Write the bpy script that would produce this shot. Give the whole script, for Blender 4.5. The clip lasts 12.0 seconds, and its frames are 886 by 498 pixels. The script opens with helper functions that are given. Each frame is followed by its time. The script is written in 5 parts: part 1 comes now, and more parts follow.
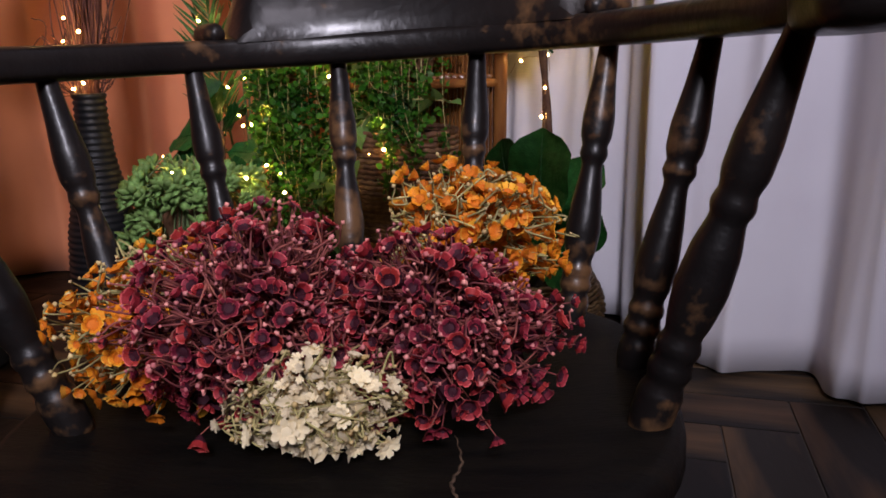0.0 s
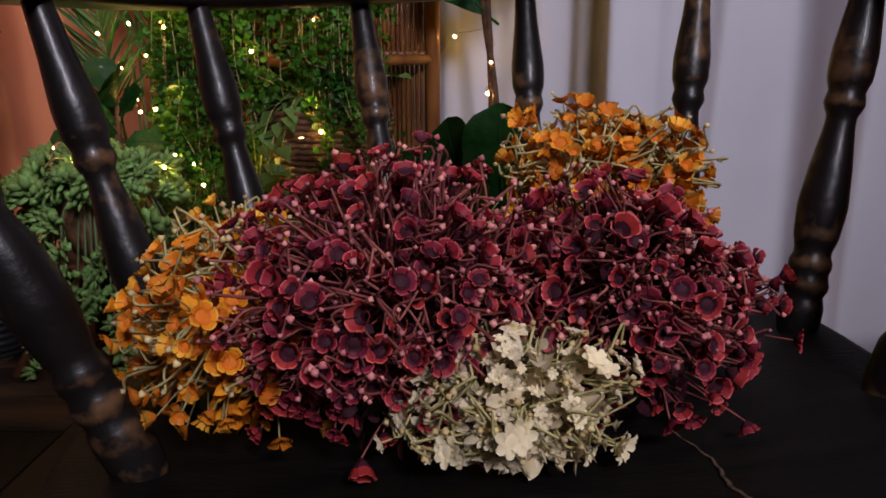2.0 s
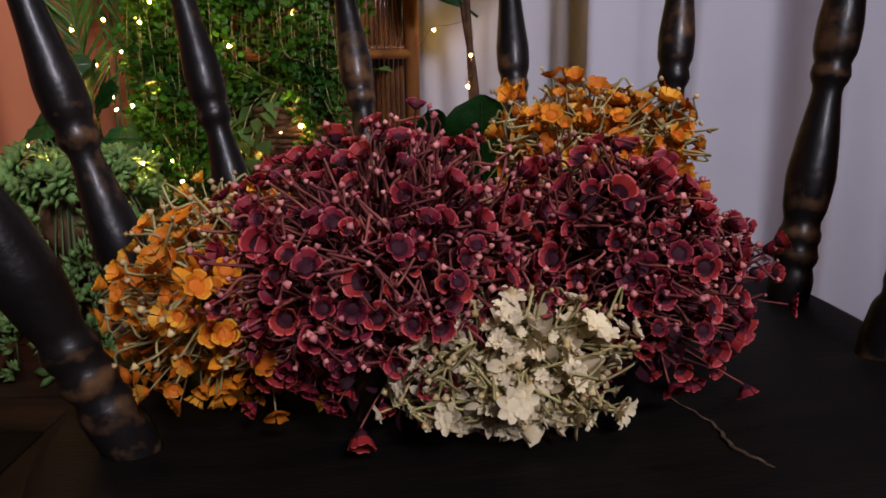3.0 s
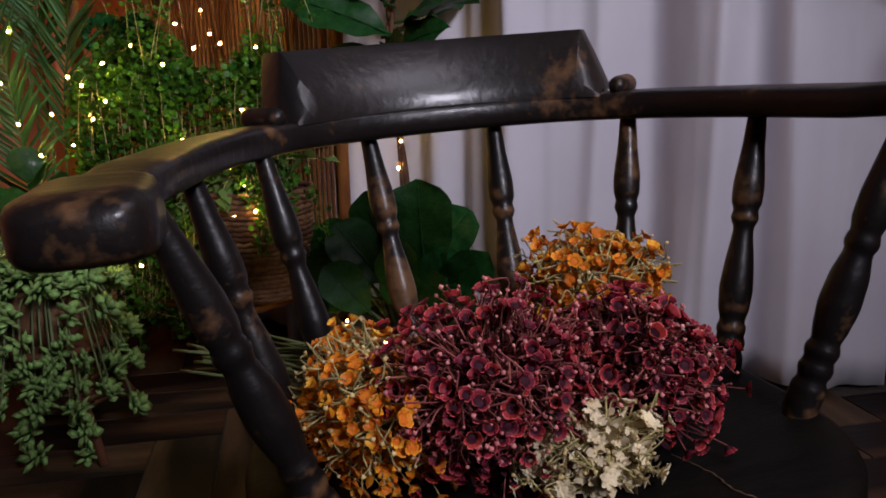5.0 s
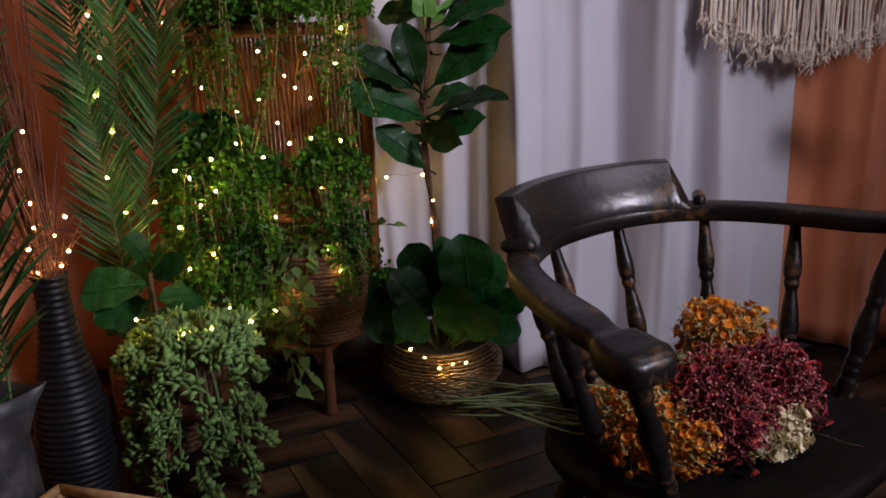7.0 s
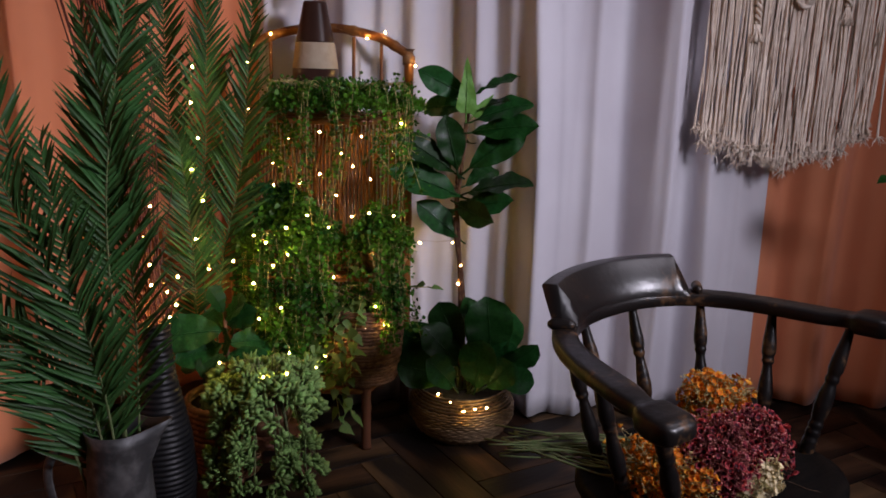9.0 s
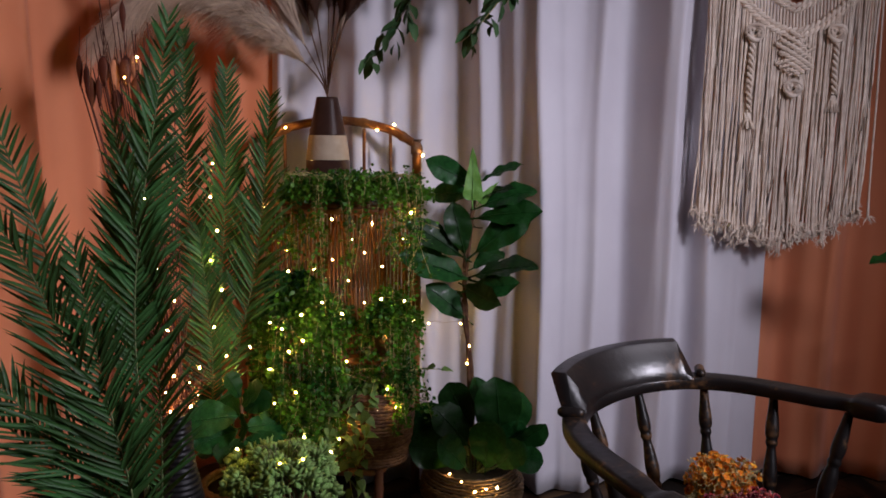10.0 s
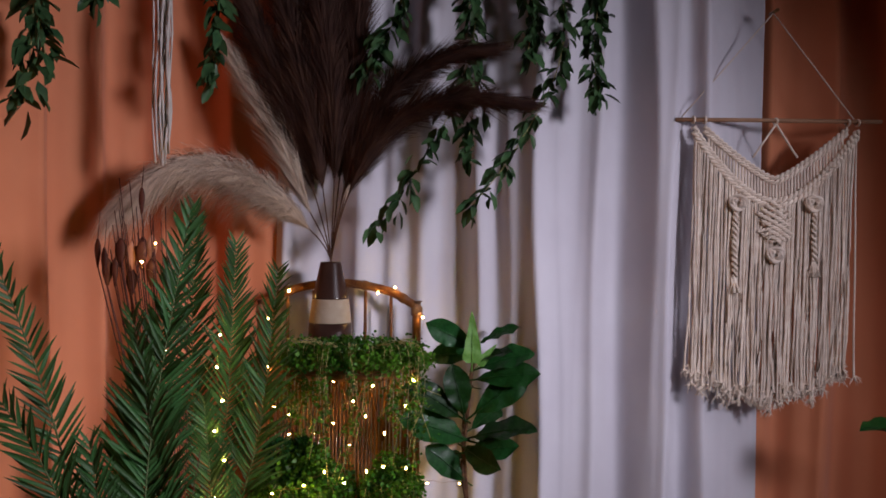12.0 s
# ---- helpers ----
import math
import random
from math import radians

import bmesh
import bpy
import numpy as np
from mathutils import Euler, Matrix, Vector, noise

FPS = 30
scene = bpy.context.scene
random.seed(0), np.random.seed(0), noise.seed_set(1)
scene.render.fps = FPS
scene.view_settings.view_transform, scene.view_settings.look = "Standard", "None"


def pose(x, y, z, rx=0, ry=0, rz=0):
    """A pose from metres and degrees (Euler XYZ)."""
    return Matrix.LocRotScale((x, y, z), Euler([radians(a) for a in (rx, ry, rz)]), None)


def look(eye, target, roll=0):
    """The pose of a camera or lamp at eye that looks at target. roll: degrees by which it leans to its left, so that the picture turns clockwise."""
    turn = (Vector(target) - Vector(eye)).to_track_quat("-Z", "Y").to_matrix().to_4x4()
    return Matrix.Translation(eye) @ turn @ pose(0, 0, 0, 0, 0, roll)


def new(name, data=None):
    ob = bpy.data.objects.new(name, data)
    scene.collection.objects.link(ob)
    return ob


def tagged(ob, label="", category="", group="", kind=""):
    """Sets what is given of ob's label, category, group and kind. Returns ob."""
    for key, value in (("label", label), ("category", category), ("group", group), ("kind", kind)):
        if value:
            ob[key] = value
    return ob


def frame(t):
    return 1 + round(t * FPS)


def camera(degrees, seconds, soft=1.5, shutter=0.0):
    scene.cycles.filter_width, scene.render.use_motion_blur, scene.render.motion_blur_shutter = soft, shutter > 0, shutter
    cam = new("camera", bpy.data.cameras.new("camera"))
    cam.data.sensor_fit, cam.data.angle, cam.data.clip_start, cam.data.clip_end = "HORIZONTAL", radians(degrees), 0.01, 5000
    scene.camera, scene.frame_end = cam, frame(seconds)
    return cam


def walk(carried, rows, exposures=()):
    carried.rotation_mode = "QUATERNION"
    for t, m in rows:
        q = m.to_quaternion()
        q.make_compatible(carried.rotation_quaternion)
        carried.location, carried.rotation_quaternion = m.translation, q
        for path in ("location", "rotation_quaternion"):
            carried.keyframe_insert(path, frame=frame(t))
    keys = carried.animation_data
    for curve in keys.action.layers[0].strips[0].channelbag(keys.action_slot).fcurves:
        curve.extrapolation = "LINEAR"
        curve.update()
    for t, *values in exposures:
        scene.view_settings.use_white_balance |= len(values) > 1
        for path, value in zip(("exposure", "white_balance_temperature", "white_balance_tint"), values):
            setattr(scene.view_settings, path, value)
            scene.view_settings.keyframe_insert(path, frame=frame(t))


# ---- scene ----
cam = camera(58.6, 12.0, soft=1.7)
PATH = [
    (0, (0.214, 0.097, 0.658), (-1.107, 1.517, 0.168), -0.3),
    (0.5, (0.101, 0.083, 0.643), (-1.133, 1.58, 0.157), 0.3),
    (1, (0.017, 0.067, 0.627), (-1.125, 1.636, 0.145), 0.0),
    (1.5, (-0.03, 0.058, 0.61), (-1.101, 1.678, 0.133), 0.3),
    (2, (-0.05, 0.056, 0.592), (-1.05, 1.72, 0.113), -0.4),
    (2.5, (-0.059, 0.051, 0.576), (-1.018, 1.739, 0.096), -0.6),
    (2.7, (-0.059, 0.051, 0.569), (-1.018, 1.741, 0.094), -0.8),
    (4.5, (-0.081, -0.06, 0.654), (-0.857, 1.73, 0.215), -1.9),
    (5, (-0.15, -0.201, 0.715), (-0.765, 1.655, 0.295), -1.4),
    (5.5, (-0.253, -0.371, 0.803), (-0.744, 1.514, 0.348), -0.4),
    (6, (-0.385, -0.502, 0.894), (-0.772, 1.393, 0.385), -1.7),
    (6.5, (-0.556, -0.621, 0.972), (-0.782, 1.298, 0.456), -1.4),
    (7, (-0.709, -0.736, 1.028), (-0.791, 1.197, 0.52), -2.1),
    (9, (-0.922, -1.079, 1.221), (-0.901, 0.872, 0.785), 1.4),
    (9.5, (-0.927, -1.126, 1.267), (-0.917, 0.835, 0.873), 0.8),
    (10, (-0.952, -1.152, 1.314), (-0.934, 0.827, 1.026), 0.6),
    (10.5, (-0.962, -1.164, 1.36), (-0.951, 0.828, 1.177), 0.9),
    (11, (-0.982, -1.185, 1.415), (-0.972, 0.812, 1.304), 1.7),
    (11.5, (-1.015, -1.195, 1.473), (-0.988, 0.803, 1.396), 1.1),
    (12, (-1.027, -1.204, 1.529), (-0.959, 0.794, 1.497), 0.8),
]
walk(cam, [(t, look(eye, target, roll)) for t, eye, target, roll in PATH],
     exposures=((0.0, 0.0), (1.0, -0.2), (2.5, -0.38), (5.0, -0.4), (7.0, -0.38), (9.0, -0.25), (10.5, -0.21), (12.0, -0.12)))

# ---- light ----
world = bpy.data.worlds.new("room_air")
scene.world = world
world.use_nodes = True
world.node_tree.nodes["Background"].inputs[0].default_value = (0.60, 0.60, 0.72, 1)
world.node_tree.nodes["Background"].inputs[1].default_value = 0.004


def area_lamp(name, eye, target, size, power, colour, spread):
    data = bpy.data.lights.new(name, "AREA")
    data.shape, data.size, data.energy, data.color, data.spread = "DISK", size, power, colour, radians(spread)
    ob = new(name, data)
    ob.matrix_world = look(eye, target)
    return ob


# a studio softbox with a grid, high on the right of the set, and a weaker one over the chair
area_lamp("softbox", (1.50, -1.15, 2.20), (-1.60, 1.20, 0.85), 0.62, 24.0, (0.955, 0.91, 1.07), 80)
area_lamp("overhead_softbox", (0.50, 0.50, 2.50), (-0.35, 0.80, 0.6), 0.9, 3.2, (0.98, 0.90, 1.05), 100)


# ---- materials ----
def material(name, colour, rough=0.6, metal=0.0, second=None, scale=20.0, bump=0.1, bump_scale=60.0, spread=0.0, per="object",
             stretch=(1, 1, 1), sheen=0.0, coat=0.0, gloss=0.22, through_light=0.0, mix=(0.35, 0.65)):
    m = bpy.data.materials.new(name)
    m.use_nodes = True
    n, l = m.node_tree.nodes, m.node_tree.links
    b = n["Principled BSDF"]
    b.inputs["Roughness"].default_value, b.inputs["Metallic"].default_value = rough, metal
    b.inputs["Specular IOR Level"].default_value = gloss
    b.inputs["Sheen Weight"].default_value, b.inputs["Coat Weight"].default_value = sheen, coat
    tc, mp = n.new("ShaderNodeTexCoord"), n.new("ShaderNodeMapping")
    mp.inputs["Scale"].default_value = stretch
    l.new(tc.outputs["Object"], mp.inputs["Vector"])
    a = n.new("ShaderNodeTexNoise")
    a.inputs["Scale"].default_value, a.inputs["Detail"].default_value = scale, 5
    l.new(mp.outputs[0], a.inputs["Vector"])
    ramp = n.new("ShaderNodeValToRGB")
    ramp.color_ramp.elements[0].position, ramp.color_ramp.elements[1].position = mix
    second = second or tuple(c * 0.72 for c in colour)
    ramp.color_ramp.elements[0].color, ramp.color_ramp.elements[1].color = (*colour, 1), (*second, 1)
    l.new(a.outputs["Fac"], ramp.inputs["Fac"])
    out = ramp.outputs["Color"]
    if spread:
        if per == "object":
            src = n.new("ShaderNodeObjectInfo").outputs["Random"]
        else:
            src = n.new("ShaderNodeNewGeometry").outputs["Random Per Island"]
        r = n.new("ShaderNodeMapRange")
        r.inputs["To Min"].default_value, r.inputs["To Max"].default_value = 1 - spread, 1 + spread
        l.new(src, r.inputs["Value"])
        hsv = n.new("ShaderNodeHueSaturation")
        l.new(out, hsv.inputs["Color"])
        l.new(r.outputs[0], hsv.inputs["Value"])
        h = n.new("ShaderNodeMapRange")
        h.inputs["To Min"].default_value, h.inputs["To Max"].default_value = 0.5 - spread * 0.025, 0.5 + spread * 0.025
        l.new(src, h.inputs["Value"])
        l.new(h.outputs[0], hsv.inputs["Hue"])
        out = hsv.outputs["Color"]
    l.new(out, b.inputs["Base Color"])
    if bump:
        f = n.new("ShaderNodeTexNoise")
        f.inputs["Scale"].default_value, f.inputs["Detail"].default_value = bump_scale, 4
        l.new(mp.outputs[0], f.inputs["Vector"])
        bp = n.new("ShaderNodeBump")
        bp.inputs["Strength"].default_value, bp.inputs["Distance"].default_value = bump, 0.004
        l.new(f.outputs["Fac"], bp.inputs["Height"])
        l.new(bp.outputs[0], b.inputs["Normal"])
    if through_light:
        b.inputs["Subsurface Weight"].default_value = 0.0
        tr, mx = n.new("ShaderNodeBsdfTranslucent"), n.new("ShaderNodeMixShader")
        l.new(out, tr.inputs["Color"])
        mx.inputs[0].default_value = through_light
        l.new(b.outputs[0], mx.inputs[1])
        l.new(tr.outputs[0], mx.inputs[2])
        l.new(mx.outputs[0], n["Material Output"].inputs["Surface"])
    return m


def glow(name, colour, strength):
    m = bpy.data.materials.new(name)
    m.use_nodes = True
    b = m.node_tree.nodes["Principled BSDF"]
    b.inputs["Base Color"].default_value = (*colour, 1)
    b.inputs["Emission Color"].default_value = (*colour, 1)
    b.inputs["Emission Strength"].default_value = strength
    return m


def worn_black(name, low, high, rough, gloss, coat):
    """Black-stained turned wood, rubbed through to brown in patches."""
    m = material(name, (0.006, 0.005, 0.005), rough, second=(0.012, 0.009, 0.008), scale=9, bump=0.25, bump_scale=70, coat=coat, gloss=gloss)
    n, l = m.node_tree.nodes, m.node_tree.links
    b = n["Principled BSDF"]
    base = b.inputs["Base Color"].links[0].from_socket
    tc = n.new("ShaderNodeTexCoord")
    big, fine = n.new("ShaderNodeTexNoise"), n.new("ShaderNodeTexNoise")
    big.inputs["Scale"].default_value, big.inputs["Detail"].default_value = 9, 3
    fine.inputs["Scale"].default_value, fine.inputs["Detail"].default_value = 75, 6
    for x in (big, fine):
        l.new(tc.outputs["Object"], x.inputs["Vector"])
    geo = n.new("ShaderNodeNewGeometry")
    edge = n.new("ShaderNodeMapRange")
    edge.inputs["From Min"].default_value, edge.inputs["From Max"].default_value = 0.5, 0.60
    edge.inputs["To Max"].default_value = 0.34
    l.new(geo.outputs["Pointiness"], edge.inputs["Value"])
    s1 = n.new("ShaderNodeMath")
    s1.operation = "MULTIPLY_ADD"
    s1.inputs[1].default_value = 0.45
    l.new(fine.outputs["Fac"], s1.inputs[0])
    l.new(big.outputs["Fac"], s1.inputs[2])
    s2 = n.new("ShaderNodeMath")
    l.new(s1.outputs[0], s2.inputs[0])
    l.new(edge.outputs[0], s2.inputs[1])
    cut = n.new("ShaderNodeMapRange")
    cut.inputs["From Min"].default_value, cut.inputs["From Max"].default_value = low, high
    l.new(s2.outputs[0], cut.inputs["Value"])
    mx = n.new("ShaderNodeMix")
    mx.data_type = "RGBA"
    l.new(cut.outputs[0], mx.inputs["Factor"])
    l.new(base, mx.inputs["A"])
    mx.inputs["B"].default_value = (0.12, 0.062, 0.028, 1)
    l.new(mx.outputs["Result"], b.inputs["Base Color"])
    return m


CHAIR = worn_black("worn_black_wood", 0.85, 1.01, 0.38, 0.30, 0.04)
ARM = worn_black("rubbed_black_wood", 0.83, 0.98, 0.36, 0.34, 0.05)
CREST = worn_black("polished_black_wood", 1.00, 1.18, 0.34, 0.60, 0.05)
SEAT = material("black_seat_wood", (0.0035, 0.003, 0.0028), 0.6, second=(0.008, 0.006, 0.0045), scale=14, bump=0.25, bump_scale=90, stretch=(1, 5, 1), gloss=0.10)
CRACK = material("bare_wood_crack", (0.16, 0.10, 0.06), 0.8, second=(0.05, 0.03, 0.02), scale=120)
WHITE_CLOTH = material("white_curtain_cloth", (0.66, 0.64, 0.69), 0.85, second=(0.60, 0.575, 0.63), scale=3, bump=0.12, bump_scale=900, sheen=0.15)
ORANGE_CLOTH = material("terracotta_curtain_cloth", (0.71, 0.262, 0.132), 0.8, second=(0.64, 0.226, 0.110), scale=3, bump=0.12, bump_scale=900, sheen=0.15)
WALL = material("grey_plaster", (0.045, 0.042, 0.042), 0.9, scale=4)
PLANK = material("dark_plank", (0.011, 0.008, 0.0065), 0.5, second=(0.125, 0.066, 0.033), scale=5, bump=0.2, bump_scale=40, spread=0.6, stretch=(2.2, 0.35, 1), mix=(0.45, 0.82), gloss=0.16)
GROUT = material("grey_grout", (0.065, 0.054, 0.047), 0.9, scale=60)
STEM_GREEN = material("green_stem", (0.085, 0.13, 0.045), 0.6, second=(0.12, 0.13, 0.06), scale=60, spread=0.3, per="island")
RED_PETAL = material("wine_petal", (0.15, 0.008, 0.019), 0.55, second=(0.33, 0.028, 0.042), scale=90, spread=0.5, through_light=0.15)
RED_RIM = material("pink_petal_rim", (0.66, 0.12, 0.115), 0.6, second=(0.36, 0.034, 0.062), scale=120, spread=0.4, through_light=0.15)
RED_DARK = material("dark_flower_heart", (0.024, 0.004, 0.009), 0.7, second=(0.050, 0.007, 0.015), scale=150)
PINK_BUD = material("pink_bud", (0.70, 0.28, 0.25), 0.6, second=(0.48, 0.12, 0.13), scale=90, spread=0.4, per="island")
PINK_STEM = material("dusty_pink_stem", (0.30, 0.085, 0.065), 0.7, second=(0.15, 0.035, 0.04), scale=90, spread=0.3, per="island")
ORANGE_PETAL = material("orange_petal", (0.82, 0.30, 0.018), 0.55, second=(0.56, 0.12, 0.010), scale=90, spread=0.35, through_light=0.2)
YELLOW_RIM = material("yellow_petal_rim", (0.78, 0.42, 0.045), 0.55, second=(0.74, 0.30, 0.03), scale=90, spread=0.3, through_light=0.2)
RUST_HEART = material("rust_flower_heart", (0.50, 0.11, 0.010), 0.7, second=(0.66, 0.19, 0.014), scale=150)
CREAM_BUD = material("cream_bud", (0.62, 0.49, 0.26), 0.6, second=(0.5, 0.33, 0.12), scale=90, spread=0.3, per="island")
OLIVE_STEM = material("olive_stem", (0.46, 0.39, 0.17), 0.7, second=(0.26, 0.22, 0.08), scale=90, spread=0.3, per="island")
CREAM_PETAL = material("cream_petal", (0.90, 0.80, 0.58), 0.6, second=(0.74, 0.60, 0.34), scale=90, spread=0.25, through_light=0.2)
FIG_LEAF = material("glossy_fig_leaf", (0.0052, 0.034, 0.006), 0.42, second=(0.011, 0.060, 0.011), scale=14, bump=0.35, bump_scale=45, spread=0.5, coat=0.03, gloss=0.16)
NEW_LEAF = material("fresh_fig_leaf", (0.10, 0.24, 0.045), 0.45, second=(0.14, 0.30, 0.06), scale=14, bump=0.3, bump_scale=45)
PALM_LEAF = material("palm_leaflet", (0.018, 0.066, 0.018), 0.42, second=(0.056, 0.135, 0.036), scale=7, bump=0.1, spread=0.45, through_light=0.12)
TINY_LEAF = material("small_green_leaf", (0.012, 0.062, 0.007), 0.45, second=(0.080, 0.20, 0.014), scale=9, bump=0.0, spread=0.5, per="island", through_light=0.22)
SUCC_LEAF = material("pale_succulent_leaf", (0.115, 0.215, 0.055), 0.55, second=(0.20, 0.31, 0.095), scale=9, bump=0.0, spread=0.35, per="island")
IVY_LEAF = material("mottled_ivy_leaf", (0.06, 0.13, 0.03), 0.5, second=(0.13, 0.19, 0.05), scale=60, bump=0.1, spread=0.4, through_light=0.15)
RUSCUS = material("ruscus_leaf", (0.028, 0.072, 0.028), 0.42, second=(0.060, 0.120, 0.045), scale=20, bump=0.1, spread=0.4, per="island", through_light=0.1)
BAMBOO = material("amber_bamboo", (0.24, 0.098, 0.026), 0.32, second=(0.10, 0.030, 0.011), scale=22, bump=0.1, stretch=(1, 1, 0.3), coat=0.4)
WICKER = material("brown_wicker", (0.20, 0.105, 0.055), 0.6, second=(0.09, 0.045, 0.025), scale=60, bump=0.3, spread=0.3, per="island")
SEAGRASS = material("pale_seagrass", (0.27, 0.18, 0.10), 0.7, second=(0.17, 0.11, 0.06), scale=60, bump=0.3, spread=0.25, per="island")
GOLD = material("gold_painted_seagrass", (0.20, 0.125, 0.06), 0.42, metal=0.6, second=(0.12, 0.075, 0.035), scale=50, bump=0.3, spread=0.2, per="island")
BLACK_VASE = material("matt_black_ceramic", (0.007, 0.007, 0.008), 0.42, second=(0.012, 0.012, 0.013), scale=20, bump=0.08)
BROWN_GLAZE = material("brown_glaze", (0.030, 0.014, 0.011), 0.28, second=(0.045, 0.022, 0.016), scale=14, bump=0.06, coat=0.3)
SAND_BAND = material("bare_sand_clay", (0.42, 0.34, 0.25), 0.8, second=(0.36, 0.28, 0.2), scale=30, bump=0.2)
ZINC = material("weathered_zinc", (0.060, 0.060, 0.062), 0.5, metal=0.5, second=(0.20, 0.20, 0.20), scale=22, bump=0.2, mix=(0.45, 0.85))
COTTON = material("natural_cotton_cord", (0.86, 0.75, 0.64), 0.85, second=(0.72, 0.59, 0.48), scale=40, bump=0.6, bump_scale=350, spread=0.16)
YARN = material("white_yarn", (0.68, 0.63, 0.58), 0.9, second=(0.58, 0.52, 0.47), scale=40, bump=0.5, bump_scale=300)
ROD = material("pale_wood_rod", (0.38, 0.22, 0.13), 0.6, second=(0.28, 0.15, 0.085), scale=30, stretch=(0.2, 1, 1))
PLUME_CREAM = material("cream_plume", (0.70, 0.57, 0.45), 0.85, second=(0.58, 0.45, 0.34), scale=12, bump=0, spread=0.25, per="island", through_light=0.25)
PLUME_BROWN = material("brown_plume", (0.060, 0.030, 0.024), 0.85, second=(0.10, 0.05, 0.035), scale=12, bump=0, spread=0.35, per="island", through_light=0.15)
DRY_STEM = material("dry_stem", (0.13, 0.065, 0.032), 0.7, second=(0.07, 0.032, 0.02), scale=60)
DARK_TWIG = material("dark_twig", (0.060, 0.020, 0.016), 0.7, second=(0.11, 0.04, 0.03), scale=60)
POD_BROWN = material("brown_seed_pod", (0.11, 0.035, 0.020), 0.55, second=(0.07, 0.02, 0.014), scale=40, spread=0.5)
POD_PALE = material("peach_seed_pod", (0.62, 0.30, 0.19), 0.6, second=(0.5, 0.2, 0.12), scale=40)
RATTAN = material("pale_rattan", (0.50, 0.34, 0.17), 0.5, second=(0.36, 0.22, 0.10), scale=50, spread=0.2)
SOIL = material("dark_moss", (0.020, 0.016, 0.010), 0.95, second=(0.035, 0.03, 0.015), scale=90, bump=0.8)
WIRE = material("copper_wire", (0.30, 0.17, 0.08), 0.4, metal=0.8, scale=60)
BULB = glow("warm_bulb", (1.0, 0.62, 0.17), 300.0)
STOOL_WOOD = material("reddish_wood", (0.13, 0.052, 0.026), 0.5, second=(0.07, 0.026, 0.014), scale=20, stretch=(1, 1, 0.2))

rng = np.random.default_rng(7)


# ---- builders ----
def smooth(me):
    me.polygons.foreach_set("use_smooth", np.ones(len(me.polygons), dtype=bool))
    return me


def part(name, bm, mat, parent=None, label=""):
    """One mesh object from a bmesh, a mesh, or (verts, faces)."""
    if isinstance(bm, bpy.types.Mesh):
        me = bm
    else:
        me = bpy.data.meshes.new(name)
        if isinstance(bm, tuple):
            me.from_pydata(np.asarray(bm[0]).tolist(), [], [tuple(f) for f in bm[1]])
        else:
            bm.normal_update()
            bm.to_mesh(me)
            bm.free()
        smooth(me)
    if not me.materials:
        for m in (mat if isinstance(mat, (list, tuple)) else [mat]):
            me.materials.append(m)
    ob = new(name, me)
    if parent:
        ob.parent = parent
    if label:
        ob["label"] = label
    return ob


def thing(name, m, label, category, group="", kind=""):
    ob = new(name)
    ob.empty_display_size = 0.05
    ob.matrix_basis = m
    return tagged(ob, label, category, group, kind)


def join(pieces):
    """(verts, faces) out of a list of (verts, faces)."""
    vs, fs, o = [], [], 0
    for v, f in pieces:
        v = np.asarray(v, dtype=float)
        vs.append(v)
        fs += [tuple(i + o for i in q) for q in f]
        o += len(v)
    return np.concatenate(vs), fs


def lathe(profile, segs=20, cap=True):
    """Turned body: profile of (radius, height), bottom to top."""
    a = np.linspace(0, 2 * np.pi, segs, endpoint=False)
    v = np.concatenate([np.stack([r * np.cos(a), r * np.sin(a), np.full(segs, h)], 1) for r, h in profile])
    f = []
    for i in range(len(profile) - 1):
        for j in range(segs):
            k = (j + 1) % segs
            f.append((i * segs + j, i * segs + k, (i + 1) * segs + k, (i + 1) * segs + j))
    if cap:
        f.append(tuple(range(segs - 1, -1, -1)))
        f.append(tuple((len(profile) - 1) * segs + j for j in range(segs)))
    return v, f


def moved(vf, m):
    v = np.asarray(vf[0], dtype=float)
    a = np.array(m)
    return v @ a[:3, :3].T + a[:3, 3], vf[1]


def bezier(pts, n):
    """A smooth curve through the points (Catmull-Rom)."""
    p = np.array(pts, dtype=float)
    p = np.concatenate([[2 * p[0] - p[1]], p, [2 * p[-1] - p[-2]]])
    out = []
    for i in range(1, len(p) - 2):
        for t in np.linspace(0, 1, n, endpoint=False):
            a, b, c, d = p[i - 1], p[i], p[i + 1], p[i + 2]
            out.append(0.5 * (2 * b + (c - a) * t + (2 * a - 5 * b + 4 * c - d) * t * t + (3 * b - a - 3 * c + d) * t ** 3))
    out.append(p[-2])
    return np.array(out)


